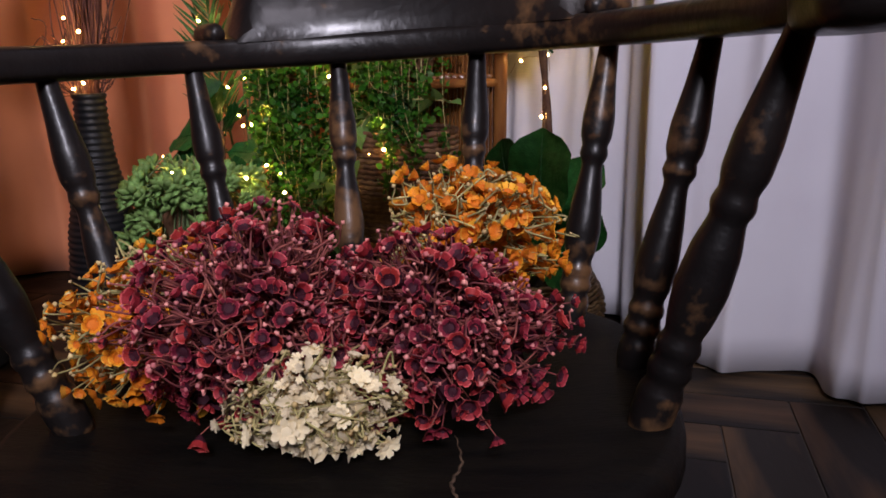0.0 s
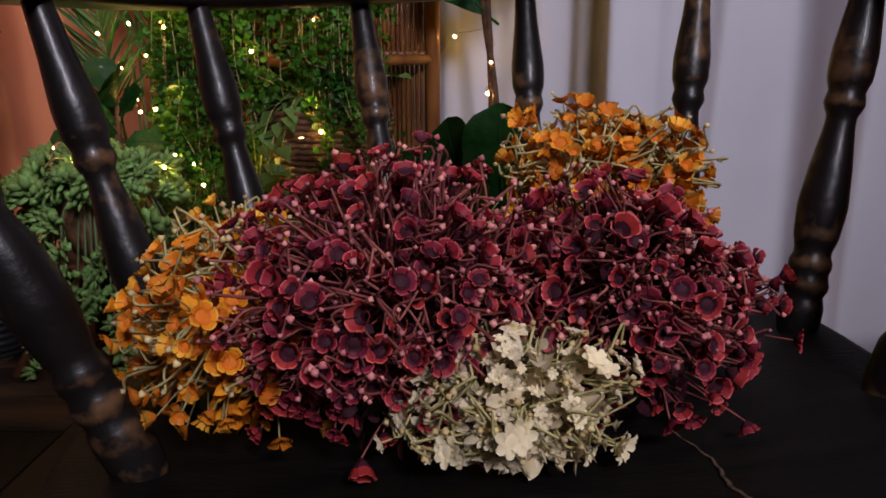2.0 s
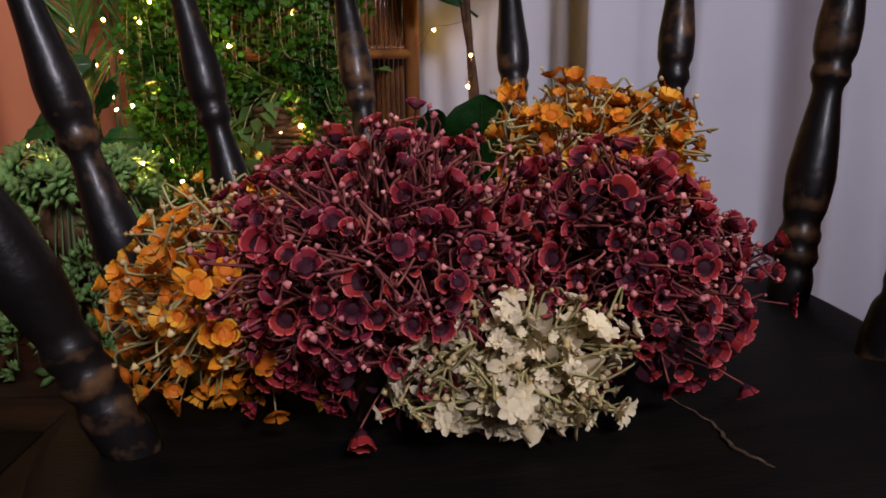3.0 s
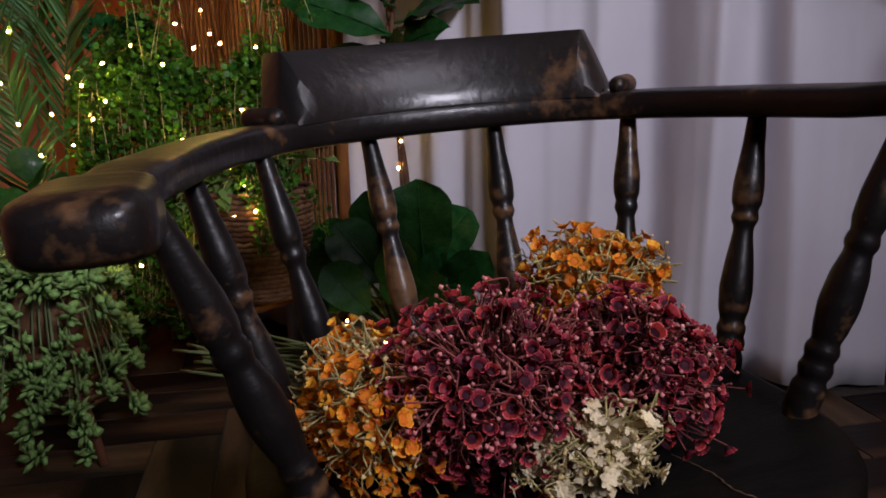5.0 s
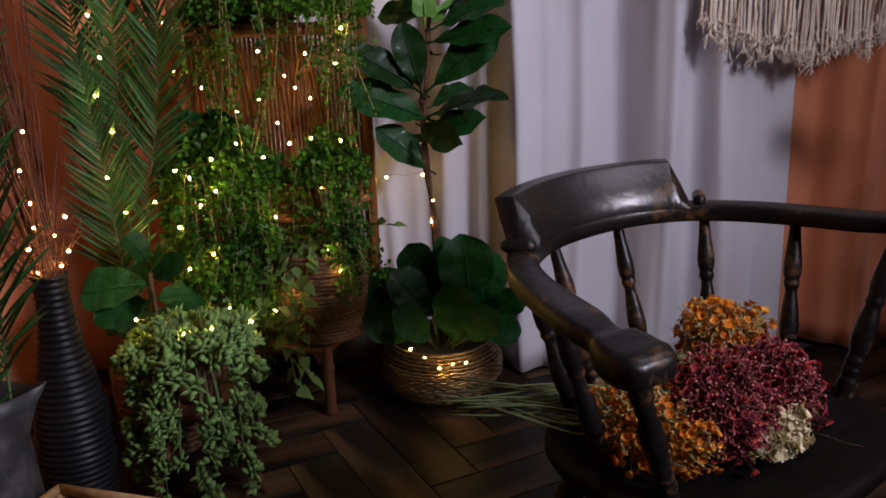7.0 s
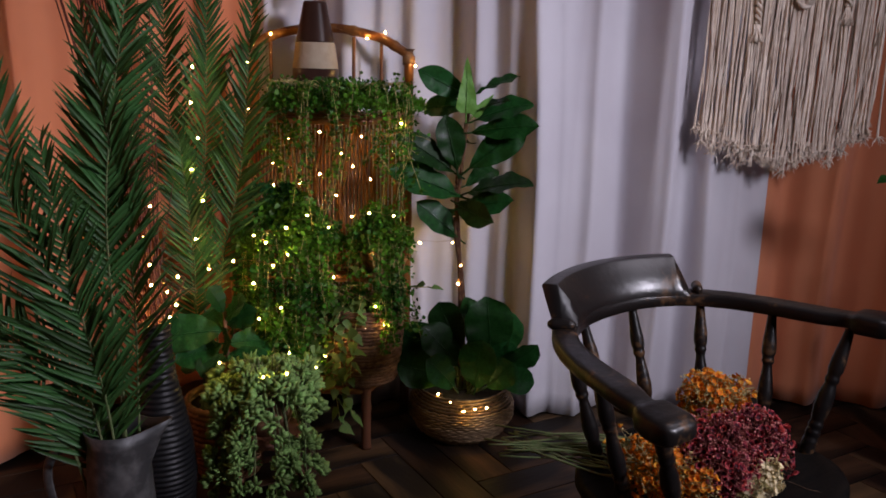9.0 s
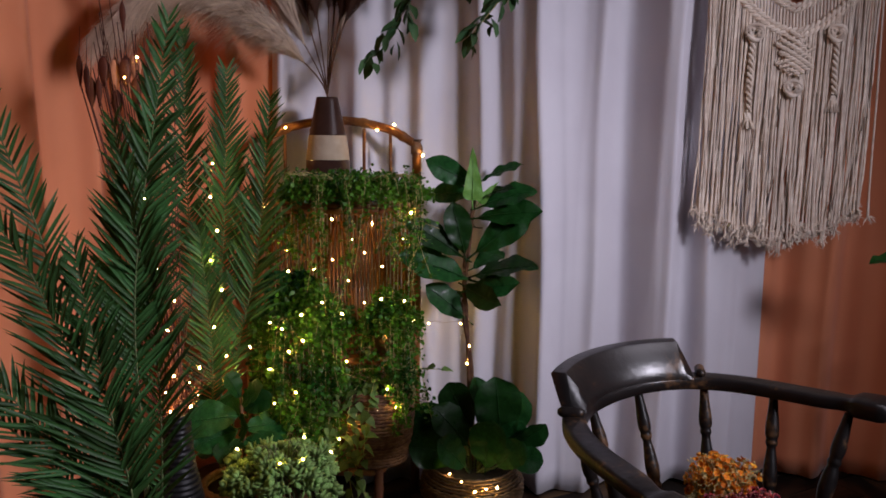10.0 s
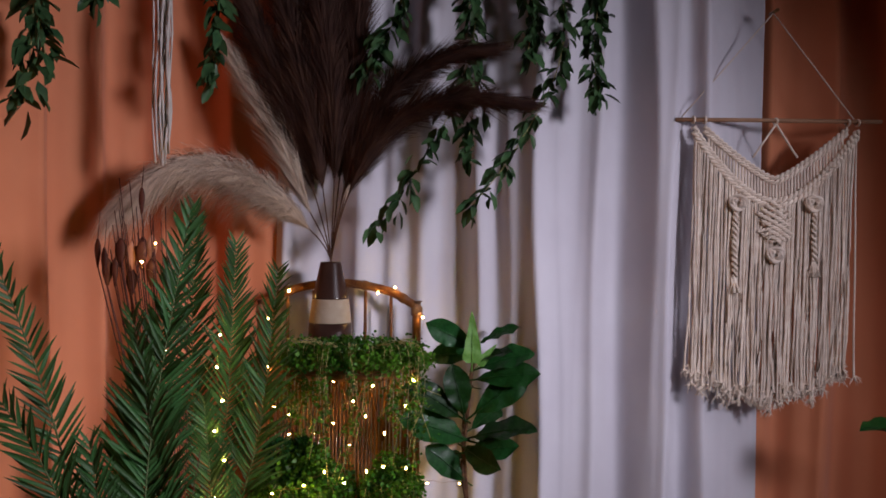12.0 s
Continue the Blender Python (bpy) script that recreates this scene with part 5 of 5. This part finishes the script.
trailing("trailing_plant", "small-leaved bright green trailing plant spilling over the top shelf", (-1.225, 1.400, 1.070), 0.250, 0.155, 0.062, 6200, 52, 0.34, 1, 0.0112)
trailing("trailing_plant", "dense green trailing plant lit by fairy lights on the middle shelf", (-1.385, 1.36, 0.60), 0.150, 0.14, 0.16, 4200, 66, 0.40, 2, 0.0145)
trailing("trailing_plant", "dark green trailing plant hanging from the middle shelf", (-1.10, 1.40, 0.60), 0.10, 0.11, 0.12, 1700, 40, 0.30, 3, 0.013)
trailing("trailing_plant", "low green trailing plant on the bottom shelf of the stand", (-1.42, 1.38, 0.22), 0.13, 0.12, 0.12, 1500, 30, 0.16, 4)


def dark_balls(at, r, seed):
    """Small dark clipped foliage ball."""
    g = np.random.default_rng(seed)
    th = thing("foliage_ball", Matrix.Translation(at), "dark grey-green ball of clipped foliage on the stand", "plant")
    d = unit(420)
    part("leaves", scatter(ROUND_LEAF, d * r * g.uniform(0.7, 1.0, 420)[:, None], d + 0.7 * unit(420), g.uniform(0, 6, 420), g.uniform(0.010, 0.016, 420)), FIG_LEAF, th)["kind"] = "stuff"


dark_balls((-1.46, 1.33, 0.83), 0.042, 1)
dark_balls((-1.385, 1.35, 0.835), 0.038, 2)


def wicker_basket(at):
    th = thing("wicker_basket", Matrix.Translation(at), "brown woven wicker basket on the stand's bottom shelf", "basket")
    woven_basket([(0, 0.105, 0.004), (0.5, 0.122, 0.12), (1, 0.128, 0.25)], 22, lambda h: WICKER, th, "weave")
    part("lining", lathe([(0.10, 0.002), (0.117, 0.12), (0.121, 0.24), (0.02, 0.235)], 24), SOIL, th)
    iv = thing("ivy_vine", Matrix.Translation((at[0], at[1], at[2] + 0.25)), "variegated ivy trailing out of the wicker basket", "plant")
    g = np.random.default_rng(44)
    leaf = bpy.data.meshes.new("leaf")
    v = [(0, 0, 0), (0.38, 0.12, 0.06), (0.30, 0.45, 0.05), (0.14, 0.7, 0.02), (0, 1, -0.08), (-0.14, 0.7, 0.02), (-0.30, 0.45, 0.05), (-0.38, 0.12, 0.06), (0, 0.45, -0.02)]
    leaf.from_pydata(v, [], [(0, 1, 8), (1, 2, 8), (2, 3, 8), (3, 4, 8), (4, 5, 8), (5, 6, 8), (6, 7, 8), (7, 0, 8)])
    leaf.materials.append(IVY_LEAF)
    smooth(leaf)
    runs = [[(0, 0, 0), (-0.03, -0.10, 0.03), (-0.06, -0.145, -0.10), (-0.055, -0.15, -0.22), (-0.02, -0.15, -0.33)], [(0, 0, 0), (0.0, -0.11, 0.04), (-0.02, -0.15, -0.08), (-0.03, -0.155, -0.20)],
            [(0, 0, 0), (-0.08, -0.09, 0.05), (-0.14, -0.13, -0.05), (-0.13, -0.15, -0.16)], [(0.02, 0, 0), (0.05, -0.09, 0.06), (0.11, -0.09, 0.08), (0.22, -0.07, 0.08)], [(0, 0, 0), (-0.02, -0.06, 0.09), (-0.03, -0.10, 0.15)],
            [(0, 0, 0), (-0.06, -0.11, 0.02), (-0.085, -0.15, -0.15), (-0.06, -0.16, -0.36)]]
    for r in runs:
        c = bezier(r, 7)
        part("runner", tube(c, 0.0014, 5), OLIVE_STEM, iv)
        for k in range(5, len(c)):
            d = c[k] - c[k - 1]
            d = d / np.linalg.norm(d) * 0.4 + np.array([g.normal() * 0.7, -0.35, -0.35 + 0.4 * g.normal()])
            fr = frames_to(c[k:k + 1], d[None], g.uniform(-0.6, 0.6, 1), np.array([g.uniform(0.032, 0.055)]))[0]
            m = Matrix(fr.tolist()).to_4x4()
            m.translation = c[k]
            part("leaf", leaf, None, iv).matrix_basis = m


wicker_basket((-1.15, 1.425, 0.222))


# dark palm fronds standing behind the stand's left corner
def back_palms(at):
    pot = thing("palm_pot", Matrix.Translation(at), "plain black pot on the floor behind the vase", "pot")
    part("body", lathe([(0.07, 0.0), (0.09, 0.12), (0.095, 0.2), (0.088, 0.2), (0.03, 0.18)], 28), BLACK_VASE, pot)
    th = thing("palm_bunch", Matrix.Translation(at), "tall darker palm fronds behind the bamboo stand", "palm fronds")
    frond(th, [(0, 0, 0.15), (0.0, 0.0, 0.7), (0.03, -0.02, 1.05), (0.05, -0.02, 1.50)], 0.55, 48, 31, 0.18, face=(0.5, -1, 0.1))
    frond(th, [(0.02, 0, 0.15), (0.06, -0.02, 0.6), (0.14, -0.04, 0.95), (0.19, -0.06, 1.42)], 0.66, 52, 32, 0.18, face=(-0.2, -1, 0.0))
    frond(th, [(0.0, -0.02, 0.15), (-0.01, -0.06, 0.45), (0.0, -0.10, 0.7), (-0.02, -0.12, 1.02)], 0.66, 42, 33, 0.17, face=(0.2, -1, 0.0))
    frond(th, [(0, 0, 0.15), (-0.06, 0.02, 0.7), (-0.10, 0.04, 1.1), (-0.10, 0.05, 1.62)], 0.55, 48, 34, 0.17, face=(0.3, -1, 0.1))


back_palms((-1.645, 1.33, 0.0))


# ---- hung things ----
def yarn_tassel(at):
    g = np.random.default_rng(9)
    th = thing("yarn_tassel", Matrix.Translation(at), "long white cotton yarn tassel hanging by the terracotta curtain", "wall hanging")
    for k in range(16):
        x, y = 0.016 * g.normal(), 0.012 * g.normal()
        z = np.linspace(0, -1.13 + 0.02 * g.normal(), 20)
        w = np.linspace(0, 1, 20)
        part("cord", tube(np.stack([x * (1.6 - 0.7 * w) + 0.004 * np.sin(w * g.uniform(10, 30) + k), y + 0.004 * np.sin(w * 22 + 2 * k), z], 1), 0.0036, 6), YARN, th)


yarn_tassel((-1.80, 1.24, 2.90))


VINE_LEAF = (np.array(LEAFLET[0]) * np.array([0.72, 1, 1]), LEAFLET[1])


def leaf_spray(at, pts, n, seed, size=0.078):
    """A hanging spray of pointed leaves in pairs."""
    g = np.random.default_rng(seed)
    th = thing("hanging_vine", Matrix.Translation(at), "green artificial leafy vine hanging from above", "vine", "vines hung along the top")
    c = bezier(pts, 14)
    st = part("stem", tube(c, 0.0016, 6), OLIVE_STEM, th)
    s = np.concatenate([[0], np.cumsum(np.linalg.norm(np.diff(c, axis=0), axis=1))])
    u = np.linspace(0.10, 1.0, n)
    p = np.stack([np.interp(u * s[-1], s, c[:, i]) for i in range(3)], 1)
    t = np.gradient(p, axis=0)
    t /= np.linalg.norm(t, axis=1)[:, None]
    pos, dr, sz = [], [], []
    for k in range(n):
        for rep in range(4):
            d = t[k] * 0.55 + np.array([g.normal() * 0.75, -0.25 + 0.45 * g.normal(), -0.45 + 0.35 * g.normal()])
            pos.append(p[k] + 0.012 * g.normal(size=3))
            dr.append(d)
            sz.append(size * g.uniform(0.6, 1.1))
    part("leaves", scatter(VINE_LEAF, np.array(pos), np.array(dr), g.uniform(-1, 1, len(pos)), np.array(sz)), RUSCUS, th)["kind"] = "stuff"


for k, (x, y, drop) in enumerate(((-0.60, 1.50, [(0, 0, 0), (0.06, 0, -0.50), (0.05, -0.02, -0.80), (-0.10, -0.04, -1.10), (-0.25, -0.05, -1.30)]),
                                  (-0.85, 1.52, [(0, 0, 0), (0.02, 0, -0.60), (-0.05, -0.02, -0.92), (-0.17, -0.04, -1.15), (-0.31, -0.05, -1.36)]),
                                  (-0.88, 1.55, [(0, 0, 0), (0.02, 0, -0.5), (0.05, 0, -0.85), (0.02, -0.02, -1.12)]),
                                  (-0.44, 1.52, [(0, 0, 0), (0.03, 0, -0.50), (0.02, 0, -0.72), (0.03, -0.02, -0.92)]),
                                  (-1.05, 1.50, [(0, 0, 0), (-0.02, 0, -0.5), (-0.10, -0.02, -0.75), (-0.16, -0.03, -0.86)]),
                                  (-0.68, 1.55, [(0, 0, 0), (0.02, 0, -0.4), (0.05, 0, -0.62), (0.03, -0.02, -0.75)]),
                                  (-1.66, 1.40, [(0, 0, 0), (-0.02, 0, -0.5), (-0.02, -0.02, -0.75), (-0.04, -0.02, -0.90)]),
                                  (-2.05, 0.95, [(0, 0, 0), (0.0, 0, -0.5), (0.0, -0.02, -0.85), (-0.02, -0.02, -1.05)]),
                                  (-2.12, 1.05, [(0, 0, 0), (0.0, 0, -0.4), (0.04, -0.02, -0.75), (0.06, -0.02, -0.92)]),
                                  (-1.98, 1.15, [(0, 0, 0), (0.0, 0, -0.3), (0.02, -0.02, -0.5), (0.02, -0.02, -0.72)]))):
    leaf_spray((x, y, 2.92), drop, 38, 60 + k)


# a broad-leaved plant out to the side, of which one leaf tip reaches in
def side_plant(at):
    th = thing("side_plant", Matrix.Translation(at), "potted broad-leaved green plant beside the dark terracotta curtain", "potted plant")
    part("pot", lathe([(0.10, 0.0), (0.13, 0.14), (0.135, 0.26), (0.125, 0.26), (0.04, 0.24)], 32), BLACK_VASE, th)
    part("trunk", tube([(0, 0, 0.22), (-0.02, 0, 0.60), (-0.05, 0, 0.93)], 0.010, 8), DRY_STEM, th)
    for h, d, s in ((0.90, (-1, -0.1, 0.35), 0.26), (0.72, (0.5, -0.4, 0.8), 0.20), (0.66, (0.8, 0.2, 0.4), 0.2), (0.60, (0.6, -0.7, 0.3), 0.2)):
        put_leaf(th, SLIM_MESHES[0], (-0.05, 0, h), d, 0.2, s, turn=0.0)


side_plant((0.70, 1.26, 0.0))


# ---- fairy lights ----
def bulb_mesh():
    me = bpy.data.meshes.new("bulb")
    v, f = lathe([(0.0010, -0.0036), (0.0023, -0.0021), (0.0028, 0.0), (0.0023, 0.0021), (0.0008, 0.0036)], 8)
    me.from_pydata(v.tolist(), [], f)
    me.materials.append(BULB)
    return smooth(me)


BULB_MESH = bulb_mesh()


def fairy_lights(path, label):
    th = thing("string_lights", Matrix.Identity(4), label, "string lights")
    g = np.random.default_rng(len(path))
    c = bezier(path, 6)
    c = c + 0.006 * np.sin(np.arange(len(c))[:, None] * np.array([1.7, 2.3, 1.1]))
    part("wire", tube(c, 0.0006, 4), WIRE, th)
    for p in path:
        ob = part("bulb", BULB_MESH, None, th)
        ob.matrix_basis = Matrix.LocRotScale(p, Euler((g.uniform(0, 3), g.uniform(0, 3), 0)), None)


fairy_lights([(-1.514, 1.00, 0.418), (-1.381, 0.945, 0.40), (-1.317, 0.95, 0.41), (-1.255, 1.05, 0.39), (-1.299, 1.181, 0.335), (-1.36, 1.215, 0.37), (-1.423, 1.22, 0.384), (-1.494, 1.22, 0.43),
              (-1.53, 1.22, 0.50), (-1.447, 1.20, 0.483), (-1.38, 1.20, 0.52), (-1.46, 1.20, 0.594), (-1.576, 1.222, 0.568), (-1.52, 1.21, 0.66), (-1.40, 1.20, 0.65), (-1.354, 1.19, 0.687), (-1.42, 1.20, 0.72),
              (-1.455, 1.20, 0.74), (-1.36, 1.20, 0.765), (-1.30, 1.22, 0.80), (-1.24, 1.24, 0.76), (-1.174, 1.26, 0.791), (-1.122, 1.28, 0.80), (-1.05, 1.30, 0.79), (-1.06, 1.34, 0.72), (-1.12, 1.34, 0.66),
              (-1.23, 1.27, 0.60), (-1.103, 1.30, 0.50), (-1.073, 1.29, 0.443), (-1.135, 1.30, 0.428), (-1.219, 1.29, 0.385), (-1.26, 1.30, 0.33)],
             "warm fairy lights wound through the plants on the stand")
fairy_lights([(-1.03, 1.30, 1.07), (-1.02, 1.42, 1.16), (-1.0, 1.60, 1.24), (-1.10, 1.61, 1.345), (-1.16, 1.61, 1.325), (-1.30, 1.60, 1.365), (-1.47, 1.58, 1.33), (-1.53, 1.50, 1.24), (-1.50, 1.36, 1.10), (-1.47, 1.31, 0.98),
              (-1.44, 1.42, 0.93), (-1.41, 1.52, 1.00), (-1.31, 1.55, 1.02), (-1.24, 1.55, 0.95), (-1.17, 1.52, 1.01), (-1.19, 1.45, 0.92), (-1.30, 1.48, 0.89), (-1.24, 1.42, 0.83), (-1.36, 1.46, 0.86), (-1.45, 1.48, 0.85),
              (-1.12, 1.30, 0.90), (-1.055, 1.32, 0.985), (-1.03, 1.42, 0.70), (-1.038, 1.60, 0.577), (-0.976, 1.655, 0.631), (-0.86, 1.60, 0.645), (-0.831, 1.555, 0.575), (-0.838, 1.553, 0.511)],
             "warm fairy lights hung along the bamboo stand and the fig trunk")
fairy_lights([(-0.90, 1.36, 0.185), (-0.86, 1.33, 0.17), (-0.817, 1.29, 0.155), (-0.78, 1.29, 0.165), (-0.743, 1.30, 0.165)], "warm fairy lights laid round the woven basket")
fairy_lights([(-1.56, 1.25, 0.47), (-1.60, 1.20, 0.55), (-1.585, 1.18, 0.64), (-1.62, 1.18, 0.73), (-1.60, 1.20, 0.84), (-1.63, 1.20, 0.93), (-1.61, 1.21, 1.02), (-1.63, 1.22, 1.12), (-1.62, 1.22, 1.22)], "warm fairy lights hanging among the dark palm fronds")
fairy_lights([(-1.655, 0.87, 0.575), (-1.60, 0.87, 0.59), (-1.585, 0.88, 0.62), (-1.66, 0.86, 0.63), (-1.60, 0.86, 0.66), (-1.635, 0.85, 0.68), (-1.57, 0.86, 0.70), (-1.64, 0.86, 0.73), (-1.65, 0.86, 0.80), (-1.63, 0.86, 0.88), (-1.67, 0.86, 0.96),
              (-1.66, 0.86, 1.05), (-1.70, 0.88, 1.14), (-1.68, 0.88, 1.22), (-1.72, 0.90, 1.30), (-1.70, 0.90, 1.38), (-1.755, 0.92, 1.45), (-1.72, 0.92, 1.50)], "warm fairy lights wound round the dark twigs in the black vase")


# ---- rattan crate on the floor ----
def rattan_crate(at, turn):
    th = thing("rattan_crate", Matrix.Translation(at) @ Matrix.Rotation(radians(turn), 4, "Z"), "pale rattan crate with slatted sides on the floor", "crate")
    a, b, h = 0.11, 0.125, 0.25
    for k in range(9):
        y = -b + 2 * b * (k + 0.5) / 9
        part("top_slat", tube([(-a, y, h - 0.03), (a, y, h - 0.03)], 0.0125, 8), RATTAN, th)
    for x in (-a, a):
        for y in (-b, b):
            part("leg", tube([(x, y, 0), (x, y, h)], 0.011, 10), RATTAN, th)
    for z in (0.03, 0.075, 0.12, 0.165, 0.21, h):
        for s in (-1, 1):
            part("side_rail", tube([(-a, b * s, z), (a, b * s, z)], 0.0095, 8), RATTAN, th)
            part("side_rail", tube([(a * s, -b, z), (a * s, b, z)], 0.0095, 8), RATTAN, th)


rattan_crate((-1.417, 0.396, 0.0), -14.4)


# ---- floor planks ----
def planks():
    g = np.random.default_rng(2)
    W, n = 0.135, 4
    L = W * n
    ang = math.radians(29)
    floor = bpy.data.objects["floor"]
    meshes = []
    for k in range(3):
        gap = 0.0014
        w, l, e = W / 2 - gap, L / 2 - gap, 0.001
        v = [(x * s, y * t, z) for z, s, t in ((-0.004, w, l), (0.0, w - e, l - e)) for x, y in ((-1, -1), (1, -1), (1, 1), (-1, 1))]
        f = [(4, 5, 6, 7), (0, 1, 5, 4), (1, 2, 6, 5), (2, 3, 7, 6), (3, 0, 4, 7)]
        me = bpy.data.meshes.new("plank")
        me.from_pydata(v, [], f)
        me.materials.append(PLANK)
        meshes.append(me)
    rest = []
    base = (np.array([v.co for v in meshes[0].vertices]), [tuple(p.vertices) for p in meshes[0].polygons])
    for i in range(-50, 50):
        for j in range(-10, 10):
            o = np.array([i * W + j * L, i * W - j * L])
            for c, turn in ((o + (L / 2, W / 2), math.pi / 2), (o + (L + W / 2, W - L / 2), 0.0)):
                x = c[0] * math.cos(ang) - c[1] * math.sin(ang) - 1.447
                y = c[0] * math.sin(ang) + c[1] * math.cos(ang) + 1.217
                if not (-2.5 < x < 1.9 and -2.5 < y < 1.9):
                    continue
                m = Matrix.Translation((x, y, 0)) @ Matrix.Rotation(ang + turn, 4, "Z")
                if -2.1 < x < 0.7 and 0.1 < y < 1.8:
                    ob = part("plank", meshes[int(g.integers(3))], None, floor)
                    ob.matrix_basis = m
                else:
                    rest.append(moved(base, m))
    ob = part("planks_beyond", join(rest), PLANK, floor)
    ob["kind"] = "stuff"
    ob.data.polygons.foreach_set("use_smooth", np.zeros(len(ob.data.polygons), dtype=bool))


planks()
